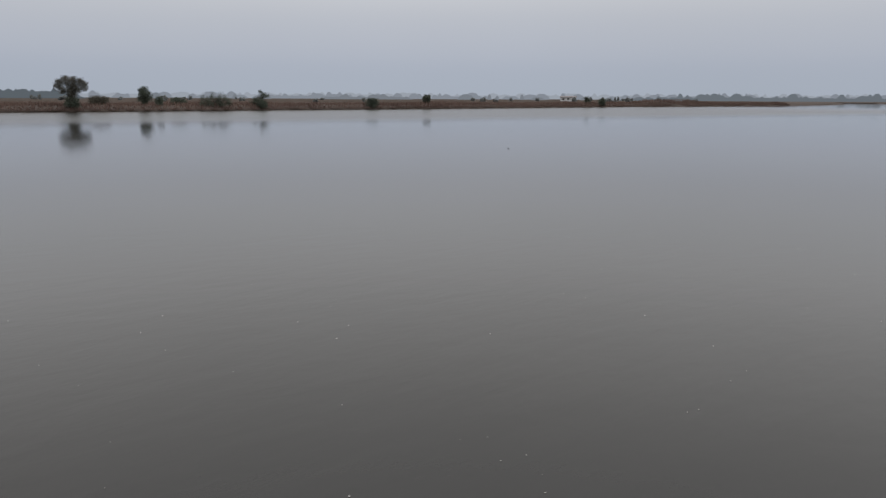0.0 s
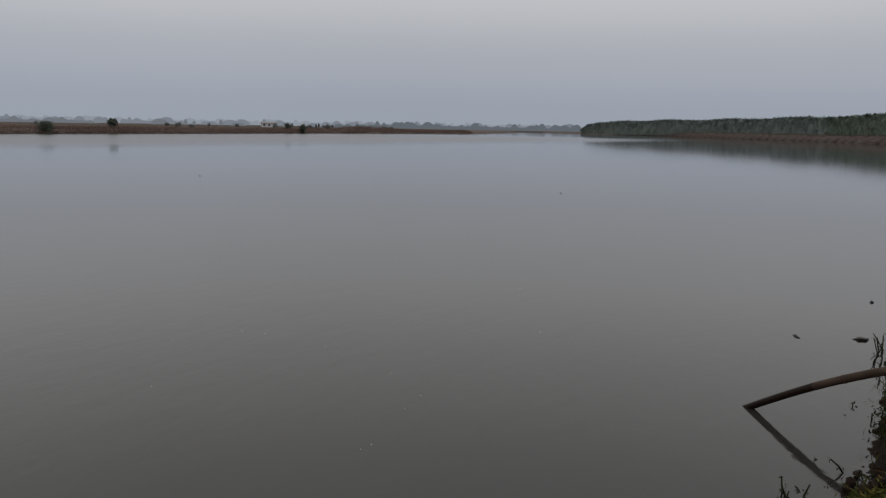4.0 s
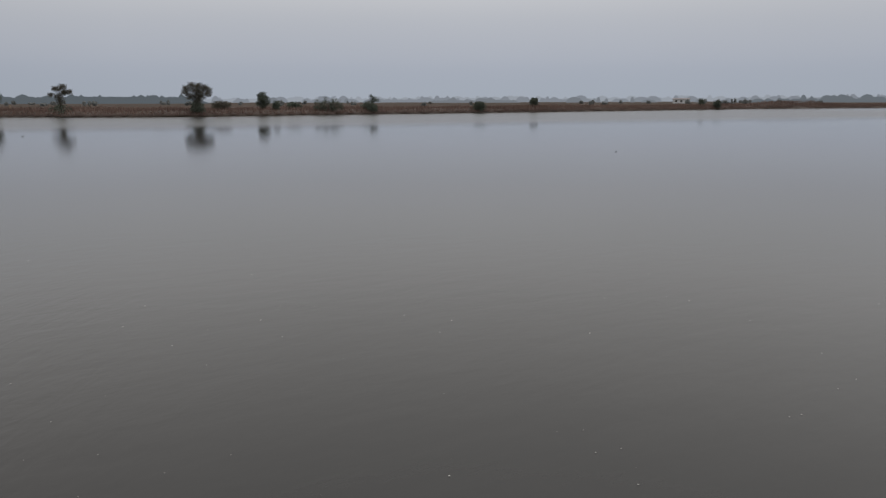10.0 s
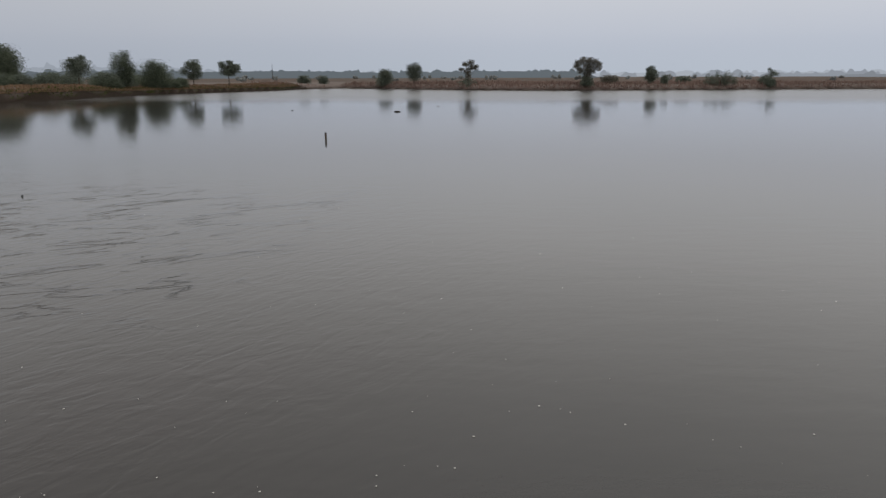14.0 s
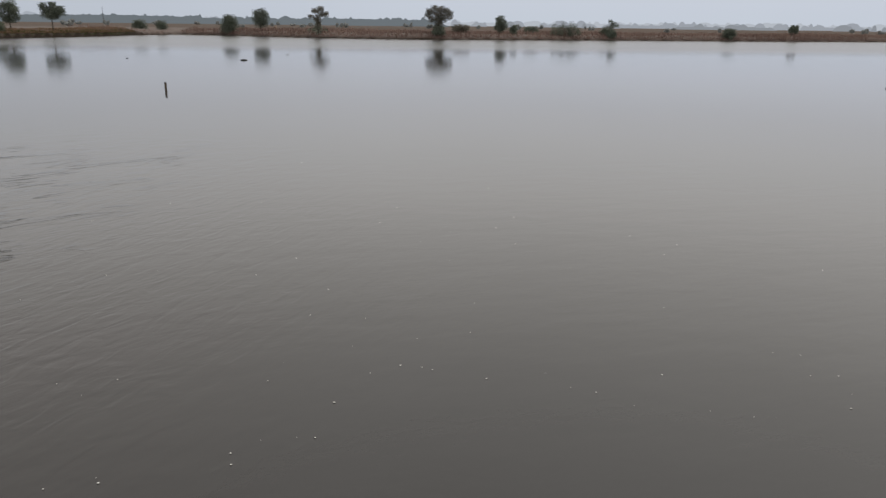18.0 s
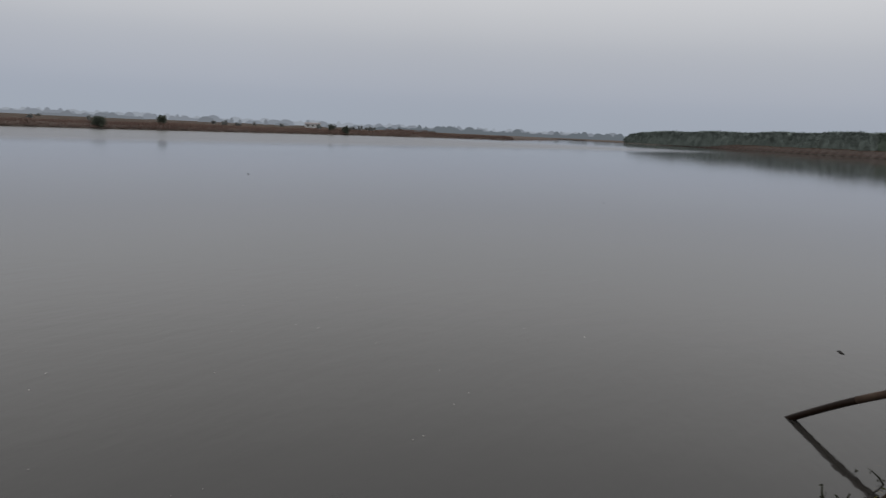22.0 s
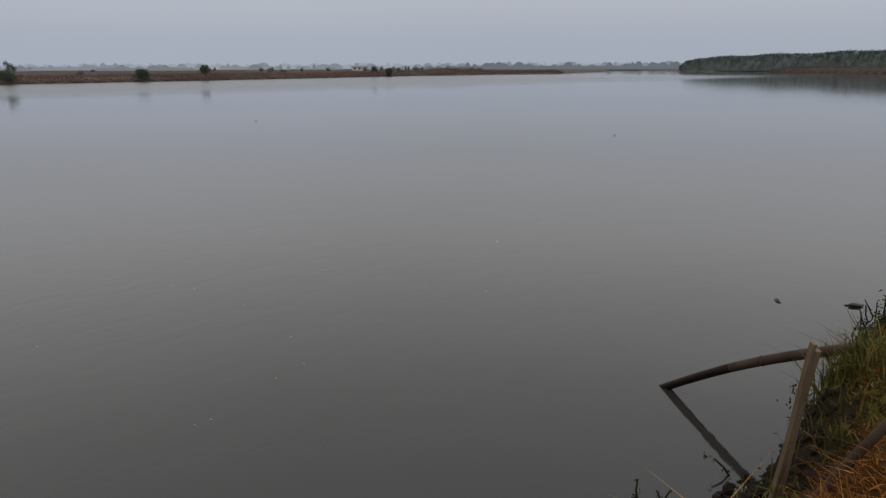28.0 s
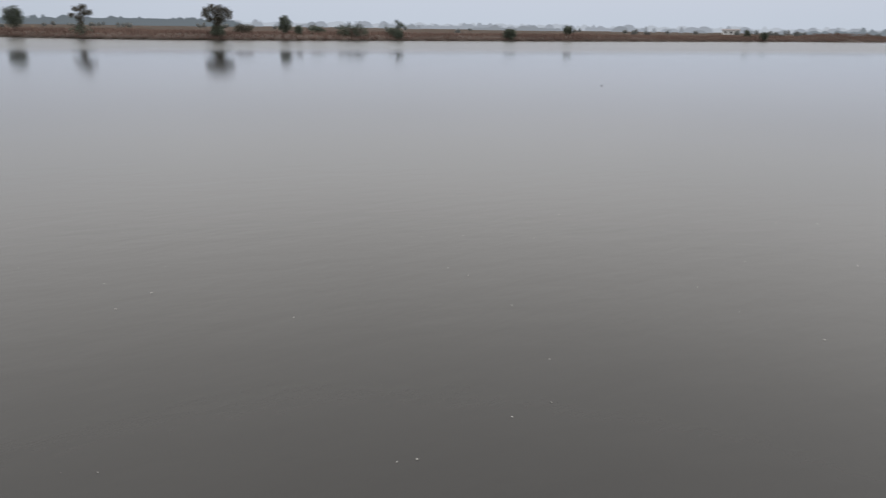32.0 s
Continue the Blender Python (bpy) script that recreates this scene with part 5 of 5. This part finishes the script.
for k, (sx, sy) in enumerate(spots[order][:280]):
    s = (0.04 + 0.10 * gravel_rng.random() ** 2.0) * (0.6 if sy < 8.2 else 1.0)
    ob = part("stone", stone_meshes[k % 8], track)
    ob.matrix_world = pose(sx, sy, float(height(sx, sy)) + s * 0.12, *gravel_rng.uniform(0, 360, 3)) @ Matrix.Scale(s, 4)


def gravel():
    rng = np.random.default_rng(33)
    n = 9000
    p, nrm = along(TRACK[4:12], n, rng)
    q, nrq = along(SIDE[:8], 2600, rng)
    u, nru = along(TRACK[2:5], 1300, rng)
    c = np.concatenate([p + nrm * rng.normal(size=(n, 1)) * 0.12, q + nrq * rng.normal(size=(2600, 1)) * 0.36 + (0.35, 0), u + nru * rng.normal(size=(1300, 1)) * 0.16])
    z = height(c[:, 0], c[:, 1])
    s = 0.012 + 0.045 * rng.random(len(c)) ** 2.5
    s[n:n + 2600] *= 0.75
    base = np.array([(1, 0, 0), (0, 1, 0), (-1, 0, 0), (0, -1, 0), (0, 0, 0.8), (0, 0, -0.8)], float)
    v = base[None] * s[:, None, None] * rng.uniform(0.6, 1.2, (len(c), 6, 1)) + rng.normal(size=(len(c), 6, 3)) * s[:, None, None] * 0.25 + np.c_[c, z][:, None]
    t = np.array([(0, 1, 4), (1, 2, 4), (2, 3, 4), (3, 0, 4), (1, 0, 5), (2, 1, 5), (3, 2, 5), (0, 3, 5)])
    f = (t[None] + np.arange(len(c))[:, None, None] * 6).reshape(-1, 3)
    ob = part("gravel", mesh_from("gravel", v, f, GRAVEL), track)
    return tagged(ob, "loose pale gravel", kind="stuff")


gravel()


def crumbs():
    """Small dark crumbs of dried mud over the track's shoulders."""
    rng = np.random.default_rng(35)
    n = 3000
    p, nrm = along(TRACK[2:12], n, rng)
    c = p + nrm * rng.normal(size=(n, 1)) * 0.7
    c = c[(c[:, 0] > 3.2)]
    n = len(c)
    s = 0.015 + 0.06 * rng.random(n) ** 3
    base = np.array([(1, 0, 0), (0, 1, 0), (-1, 0, 0), (0, -1, 0), (0, 0, 0.8), (0, 0, -0.8)], float)
    v = base[None] * s[:, None, None] * rng.uniform(0.6, 1.3, (n, 6, 1)) + rng.normal(size=(n, 6, 3)) * s[:, None, None] * 0.25 + np.c_[c, height(c[:, 0], c[:, 1])][:, None]
    t = np.array([(0, 1, 4), (1, 2, 4), (2, 3, 4), (3, 0, 4), (1, 0, 5), (2, 1, 5), (3, 2, 5), (0, 3, 5)])
    f = (t[None] + np.arange(n)[:, None, None] * 6).reshape(-1, 3)
    return tagged(part("mud_crumbs", mesh_from("mud_crumbs", v, f, CLOD), track), "dark crumbs of dried mud", kind="stuff")


crumbs()
# broken clods along the gully's far lip
p, nrm = along(((4.7, 15.5), (4.35, 12.1), (4.0, 10.4), (4.2, 9.75), (4.7, 9.5), (5.6, 9.4), (7.2, 9.25)), 100, gravel_rng)
for k in range(100):
    cx, cy = p[k] + nrm[k] * gravel_rng.normal() * 0.12
    s = gravel_rng.uniform(0.06, 0.16)
    ob = part("clod", clod_meshes[k % 5], track)
    ob.matrix_world = pose(cx, cy, float(height(cx, cy)) + s * 0.1, *gravel_rng.uniform(-25, 25, 2), gravel_rng.uniform(0, 360)) @ Matrix.Diagonal((s, s * 0.8, s * gravel_rng.uniform(0.9, 1.5), 1))


# ---- poles, plank and branches at the water's edge ----


def bamboo_pole():
    ob = thing("bamboo_pole", (-0.74, 6.5, 0.62), "weathered bamboo pole slanting from the bank into the water", "pole")
    o = np.array((-0.74, 6.5, 0.62))
    k = np.linspace(0, 1, 15)
    a, b, lift = np.array((-0.62, 6.27, 0.72)), np.array((-2.05, 6.47, -0.07)), 0.055
    pts = a + (b - a) * k[:, None]
    pts[:, 2] += lift * np.sin(np.pi * k)
    r = np.linspace(0.036, 0.029, 15)
    v, f = tube(pts[:9] - o, r[:9], 12)
    part("culm", mesh_from("culm", v, f, BAMBOO, True), ob)
    v, f = tube(pts[8:] - o, r[8:] * 0.995, 12)
    part("wet_end", mesh_from("wet_end", v, f, WET_POLE, True), ob, "dark water-soaked end")
    for t in (0.14, 0.42):
        c = a + (b - a) * t
        c[2] += lift * math.sin(math.pi * t)
        d = (b - a) / np.linalg.norm(b - a) * 0.012
        v, f = tube(np.array([c - d, c, c + d]) - o, [0.033, 0.0375, 0.033], 12)
        part("node_ring", mesh_from("node_ring", v, f, BAMBOO, True), ob)


def plank():
    base, top = Vector((-0.54, 4.66, 0.18)), Vector((-0.34, 4.50, 1.30))
    ob = thing("plank", tuple(base), "grey split board leaning upright against the bank", "plank")
    q = (top - base).to_track_quat("Z", "Y").to_matrix().to_4x4()
    for name, off, wide, cut in (("slat", -0.011, 0.016, 0.0), ("slat", 0.0105, 0.021, 0.03)):
        bm = bmesh.new()
        bmesh.ops.create_cube(bm, size=1)
        bmesh.ops.subdivide_edges(bm, edges=[e for e in bm.edges if abs((e.verts[0].co - e.verts[1].co).z) > 0.5], cuts=8)
        for v in bm.verts:
            t = v.co.z + 0.5
            v.co = Vector((off * (1 - 0.15 * t) + v.co.x * wide + 0.006 * math.sin(5 * t), v.co.y * 0.026 + 0.004 * math.sin(9 * t + off * 90), t * ((top - base).length - cut)))
        bmesh.ops.bevel(bm, geom=[e for e in bm.edges], offset=0.003, segments=1)
        bm.transform(q)
        part(name, mesh_bm(name, bm, PLANKWOOD, False), ob)


def stick(name, points, radii, label, material=DEADWOOD):
    o = np.array(points[0])
    ob = thing(name, tuple(o), label, "stick")
    k = np.linspace(0, 1, 4 * len(points))
    p = np.asarray(points, float)
    s = np.linspace(0, 1, len(p))
    pts = np.stack([np.interp(k, s, p[:, c]) for c in range(3)], -1)
    v, f = tube(pts - o, np.interp(k, s, radii), 8)
    part("shaft", mesh_from("shaft", v, f, material, True), ob)
    return ob


bamboo_pole()
plank()
stick("stick", ((-0.44, 4.53, 0.34), (-0.21, 4.69, 0.79), (0.0, 4.82, 1.17)), (0.022, 0.022, 0.017), "brown dead pole leaning out of the bank", BAMBOO)
stick("stick", ((-0.15, 6.05, 0.72), (-0.08, 6.12, 1.05), (-0.01, 6.2, 1.26)), (0.015, 0.014, 0.010), "pale dead stalk standing among weeds", PLANKWOOD)


def dead_branch():
    """A bleached branch that bends up out of the water, with twigs."""
    rng = np.random.default_rng(41)
    o = np.array((-1.37, 12.1, 0.0))
    ob = thing("dead_branch", tuple(o), "bleached bent branch standing at the waterline", "branch")
    pts = np.array(((-1.17, 9.1, -0.04), (-1.31, 11.3, 0.05), (-1.33, 12.1, 0.10), (-1.40, 12.75, 0.17), (-1.24, 13.4, 0.33), (-1.19, 13.9, 0.46), (-1.16, 14.4, 0.60), (-1.16, 14.9, 0.82), (-1.10, 15.4, 1.02)))
    v, f = tube(pts - o, (0.012, 0.024, 0.032, 0.036, 0.034, 0.03, 0.024, 0.014, 0.006), 8)
    part("stem", mesh_from("stem", v, f, BLEACHED, True), ob)
    a = np.linspace(-0.3, 4.4, 10)
    loop = np.stack([-1.27 + 0.11 * np.cos(a), 13.9 + 0.12 * a / 4, 0.57 + 0.09 * np.sin(a)], -1)
    v, f = tube(loop - o, np.linspace(0.014, 0.007, 10), 6)
    part("twig", mesh_from("twig", v, f, BLEACHED, True), ob, "curled bare twig")
    for k in range(9):
        s = pts[rng.integers(1, 8)] + rng.normal(size=3) * 0.05
        e = s + np.array((rng.uniform(-0.35, 0.05), rng.uniform(-0.3, 0.3), rng.uniform(0.05, 0.35)))
        m = (s + e) / 2 + rng.normal(size=3) * 0.06
        v, f = tube(np.array((s, m, e)) - o, (0.012, 0.009, 0.004), 5)
        part("twig", mesh_from("twig", v, f, DEADWOOD, True), ob)


def sapling():
    """A thin leafy shoot rising from the bank."""
    rng = np.random.default_rng(43)
    at = (-1.25, 15.4, 0.1)
    ob = thing("sapling", at, "thin leafy shoot growing out of the bank", "plant")
    pts = np.array(((0, 0, -0.2), (0.02, 0, 0.4), (-0.01, 0.02, 0.8), (0.02, 0, 1.25)))
    v, f = tube(pts, (0.014, 0.011, 0.008, 0.004), 6)
    part("stem", mesh_from("stem", v, f, BARK, True), ob)
    c = np.concatenate([np.array((0, 0, z)) + rng.normal(size=(7, 3)) * (0.07, 0.07, 0.03) for z in (0.75, 0.9, 1.0, 1.1, 1.2, 1.28)])
    v, f = leaf_cards(rng, c, 0.07, 0.1, 0.45)
    part("leaves", mesh_from("leaves", v, f, LEAF_HAZED), ob)


def sluice_block():
    """A broken concrete block with a slab jutting over the water."""
    ob = thing("concrete_block", (-1.0, 28.5, 0.1), "broken dark concrete block at the water's edge", "concrete block")
    rng = np.random.default_rng(44)
    for name, size, at, turn in (("block", (0.66, 1.3, 0.9), (0.0, 0.2, 0.38), 4), ("slab", (1.1, 0.9, 0.12), (-0.42, -0.5, 0.02), 18), ("rubble", (0.5, 0.6, 0.34), (0.35, 0.4, 0.62), 25)):
        bm = bmesh.new()
        bmesh.ops.create_cube(bm, size=1)
        bmesh.ops.subdivide_edges(bm, edges=bm.edges[:], cuts=4, use_grid_fill=True)
        for v in bm.verts:
            k = noise.noise(v.co * 3 + Vector((at[1] * 7, 1, 2)))
            v.co = Vector([c * s for c, s in zip(v.co * (1 + 0.14 * k), size)])
        bm.transform(pose(*at, 3, -8 if name == "slab" else 2, turn))
        part(name, mesh_bm(name, bm, CONCRETE, False), ob)


def litter():
    ob = lump("litter", np.random.default_rng(45), (0.12, 0.10, 0.08), PLASTIC, 0.6, 3)
    o = new("plastic_litter", ob)
    o.matrix_world = pose(1.82, 9.85, float(height(1.82, 9.85)) + 0.06, 0, 0, 30)
    tagged(o, "crumpled white plastic scrap on the straw", "litter")
    for x, y, s in ((3.5, 14.6, 0.30), (2.9, 17.5, 0.1)):
        m = lump("dark_lump", np.random.default_rng(46), (s, s * 0.8, s * 0.6), CLOD, 0.5, 2)
        tagged(new("dark_clod", m), "dark round clod beside the track", "clod").matrix_world = pose(x, y, float(height(x, y)) + s * 0.2)
    for x, y, s, m in ((2.55, 9.1, 0.1, PLASTIC), (2.0, 8.0, 0.12, STONE), (0.6, 9.3, 0.06, PLASTIC), (3.6, 13.0, 0.12, PLASTIC)):
        q = lump("pale_scrap", np.random.default_rng(int(x * 100)), (s, s * 0.8, s * 0.5), m, 0.5, 2)
        tagged(new("pale_scrap", q), "small pale scrap lying on the ground", "litter").matrix_world = pose(x, y, float(height(x, y)) + s * 0.3)


def water_things():
    rng = np.random.default_rng(47)
    for x, y, s in ((-1.55, 9.56, (0.16, 0.09, 0.05)), (-2.17, 9.2, (0.11, 0.045, 0.03)), (-1.49, 13.05, (0.26, 0.16, 0.12)), (-1.57, 12.42, (0.16, 0.08, 0.05)), (-1.77, 11.88, (0.06, 0.05, 0.04))):
        m = lump("rock", rng, s, WET_ROCK, 0.5, 2)
        tagged(new("rock", m), "dark wet rock just breaking the water", "rock", "rocks in the shallows").matrix_world = pose(x, y, s[2] * 0.12, 0, 0, rng.uniform(0, 360))
    # leaning stake out in the pond
    ob = thing("stake", (-27.8, -8.5, 0), "short dark wooden stake standing in the water", "stake")
    v, f = tube(((0.0, 0, -0.6), (0.01, 0, 0.1), (-0.005, -0.005, 0.25)), (0.042, 0.04, 0.037), 9)
    part("shaft", mesh_from("shaft", v, f, DEADWOOD, True), ob)
    v, f = tube(((-0.005, -0.005, 0.23), (-0.005, -0.005, 0.27)), (0.043, 0.04), 9)
    part("cap", mesh_from("cap", v, f, CONCRETE, True), ob, "darker worn top")
    # driftwood
    for x, y, h, label in ((-51.2, -9.5, 0.42, "dark waterlogged log floating on the pond"), (-13.4, -11.1, 0.06, "small dark knot of wood floating on the pond"), (-52.8, -17.4, 0.14, "small dark twig floating on the pond"),
                           (-60.8, -7.7, 0.12, "small dark twig floating on the pond"), (-30.0, 20.5, 0.06, "small dark twig floating on the pond"), (-13.85, 24.9, 0.03, "small dark twig floating on the pond")):
        ob = thing("driftwood", (x, y, 0), label, "driftwood", "floating bits of wood")
        v, f = tube(((-0.02, -h * 0.55, 0.005), (0, 0, 0.03), (0.02, h * 0.5, 0.01)), (h * 0.1 + 0.004, h * 0.12 + 0.006, h * 0.07 + 0.004), 7)
        part("log", mesh_from("log", v, f, WET_ROCK, True), ob)


def water_weeds():
    """Dark twiggy weeds standing in the shallows below the bank."""
    rng = np.random.default_rng(48)
    for k, (x, y, n, h) in enumerate(((-1.24, 4.32, 14, 0.17), (-1.38, 4.48, 9, 0.13), (-1.22, 4.70, 12, 0.15), (-1.08, 4.2, 12, 0.17), (-1.00, 6.9, 5, 0.12), (-1.02, 7.7, 6, 0.14), (-1.18, 8.6, 9, 0.26), (-1.18, 9.3, 9, 0.28), (-1.0, 5.5, 6, 0.14))):
        ob = thing("water_weed", (x, y, 0), "dark straggly weed standing in the shallows", "weed", "weeds at the waterline")
        for q in range(n):
            s = np.array((rng.normal() * 0.09, rng.normal() * 0.12, -0.08))
            e = s + np.array((rng.normal() * 0.10, rng.normal() * 0.10, h * rng.uniform(0.6, 1.3)))
            m = (s + e) / 2 + rng.normal(size=3) * 0.03
            v, f = tube((s, m, e), (0.008, 0.007, 0.005), 5)
            lv, lf = leaf_cards(rng, s + (e - s) * rng.uniform(0.3, 1.05, (9, 1)) + rng.normal(size=(9, 3)) * 0.012, 0.025, -0.3, 0.5)
            v, f = joined(((v, f), (lv, lf)))
            part("stem", mesh_from("stem", v, f, WEED), ob)


def bank_weeds():
    """Dark leafy weeds clinging to the bank face."""
    rng = np.random.default_rng(50)
    y = rng.uniform(4.2, 15, 420)
    x = edge_x(y) + rng.uniform(0.03, 0.45, 420)
    k = (wobble(x, y, 1.7, 3) > -0.25) & ~((y > 4.75) & (y < 5.5) & (x > -0.9)) & ~((y > 11.4) & (y < 15.2))
    x, y = x[k], y[k]
    c = np.stack([x, y, height(x, y)], -1)
    pts = np.repeat(c, 26, 0) + rng.normal(size=(len(c) * 26, 3)) * (0.055, 0.07, 0.05) + (0, 0, 0.06)
    v, f = leaf_cards(rng, pts, 0.045, 0.2, 0.35)
    y = rng.uniform(3.0, 9.4, 1500)
    x = rng.uniform(-1.2, 1.0, 1500)
    k = (rng.random(1500) < 0.65 * green_spot(x, y)) & (x - edge_x(y) > 0.1)
    c = np.stack([x[k], y[k], height(x[k], y[k])], -1)
    pts = np.repeat(c, 30, 0) + rng.normal(size=(len(c) * 30, 3)) * (0.06, 0.06, 0.045) + (0, 0, 0.10)
    lv, lf = leaf_cards(rng, pts, 0.05, -0.2, 0.3)
    tagged(new("leafy_weeds", mesh_from("leafy_weeds", lv, lf, GRASS)), "low leafy green weeds among straw", "weeds", kind="stuff")
    tagged(new("bank_weeds", mesh_from("bank_weeds", v, f, LEAF_DARK)), "dark leafy weeds clinging to the bank face", "weeds", kind="stuff")


bank_weeds()


def crumbled_bank():
    """Dark lumps of crumbling soil on the bank face."""
    rng = np.random.default_rng(52)
    y = np.concatenate([rng.uniform(3.2, 16, 1600), rng.normal(5.0, 0.35, 700)])
    x = edge_x(y) + rng.uniform(-0.06, 0.34, len(y)) + np.where(np.arange(len(y)) >= 1600, rng.uniform(0, 0.25, len(y)), 0)
    c = np.stack([x, y, height(x, y)], -1)
    v, f = domes(rng, c, (0.01 + 0.032 * rng.random((len(y), 1)) ** 2) * rng.uniform(0.6, 1.3, (len(y), 3)))
    tagged(new("crumbled_soil", mesh_from("crumbled_soil", v, f, CLOD)), "dark crumbling soil lumps on the bank face", "soil", kind="stuff")


crumbled_bank()


def leafy_plant(at, n, wide, tall, seed):
    """A fresh leafy plant: stems in a fan, each with its leaves."""
    rng = np.random.default_rng(seed)
    ob = thing("leafy_plant", (at[0], at[1], float(height(*at)) - 0.03), "fresh yellow-green leafy plant at the lip of the bank", "plant", "leafy plants on the bank")
    leaves = []
    for k in range(n):
        a, r = rng.uniform(0, 2 * np.pi), wide * math.sqrt(rng.random())
        e = np.array((math.cos(a) * r, math.sin(a) * r, tall * rng.uniform(0.6, 1.15)))
        st = e * (0.35, 0.35, 0)
        v, f = tube((st, (st + e) / 2 + rng.normal(size=3) * 0.02, e), (0.004, 0.0035, 0.002), 5)
        part("stem", mesh_from("stem", v, f, LEAF_OLIVE), ob)
        leaves.append(st + (e - st) * rng.uniform(0.3, 1.05, (16, 1)) + rng.normal(size=(16, 3)) * 0.02)
    v, f = leaf_cards(rng, np.concatenate(leaves), 0.045, -0.5, 0.3)
    tagged(part("foliage", mesh_from("foliage", v, f, LEAF_OLIVE), ob), "small olive leaves", kind="stuff")
    v, f = leaf_cards(rng, rng.normal(size=(1, 3)) * (wide * 0.5, wide * 0.5, 0.02) + (0, 0, tall * 0.8), 0.05, 0, 0.45)
    part("yellow_leaf", mesh_from("yellow_leaf", v, f, LEAF_YELLOW), ob, "one yellowed leaf")


for k, (px, py, n, wide, tall) in enumerate(((-0.62, 3.72, 18, 0.15, 0.14), (-0.78, 3.52, 12, 0.13, 0.12), (-0.50, 3.55, 12, 0.16, 0.13), (-0.70, 3.95, 8, 0.10, 0.10))):
    leafy_plant((px, py), n, wide, tall, 300 + k)


def foam_flecks():
    """Small pale flecks floating on the pond."""
    rng = np.random.default_rng(49)
    n = 170
    D = 3.2 + 14 * rng.random(n) ** 1.6
    a = np.radians(rng.uniform(25, 150, n))
    c = np.stack([-np.sin(a) * D - 0.5, np.cos(a) * D, np.full(n, 0.004)], -1)
    c = c[inland(c[:, 0], c[:, 1]) < -0.3]
    n = len(c)
    s = 0.0025 + 0.0065 * rng.random(n) ** 1.5
    t = np.linspace(0, 2 * np.pi, 7)[:-1]
    ring = np.stack([np.cos(t), np.sin(t), 0 * t], -1)[None] * (s[:, None, None] * rng.uniform(0.5, 1.3, (n, 6, 1)))
    v = np.concatenate([c[:, None] + ring, c[:, None] + (0, 0, 0.002)], 1)
    f = np.array([(i, (i + 1) % 6, 6) for i in range(6)])
    f = (f[None] + np.arange(n)[:, None, None] * 7).reshape(-1, 3)
    tagged(new("foam", mesh_from("foam", v.reshape(-1, 3), f, FOAM)), "small pale foam flecks floating on the water", "foam", kind="stuff")


dead_branch()
sapling()
sluice_block()
litter()
water_things()
water_weeds()
foam_flecks()
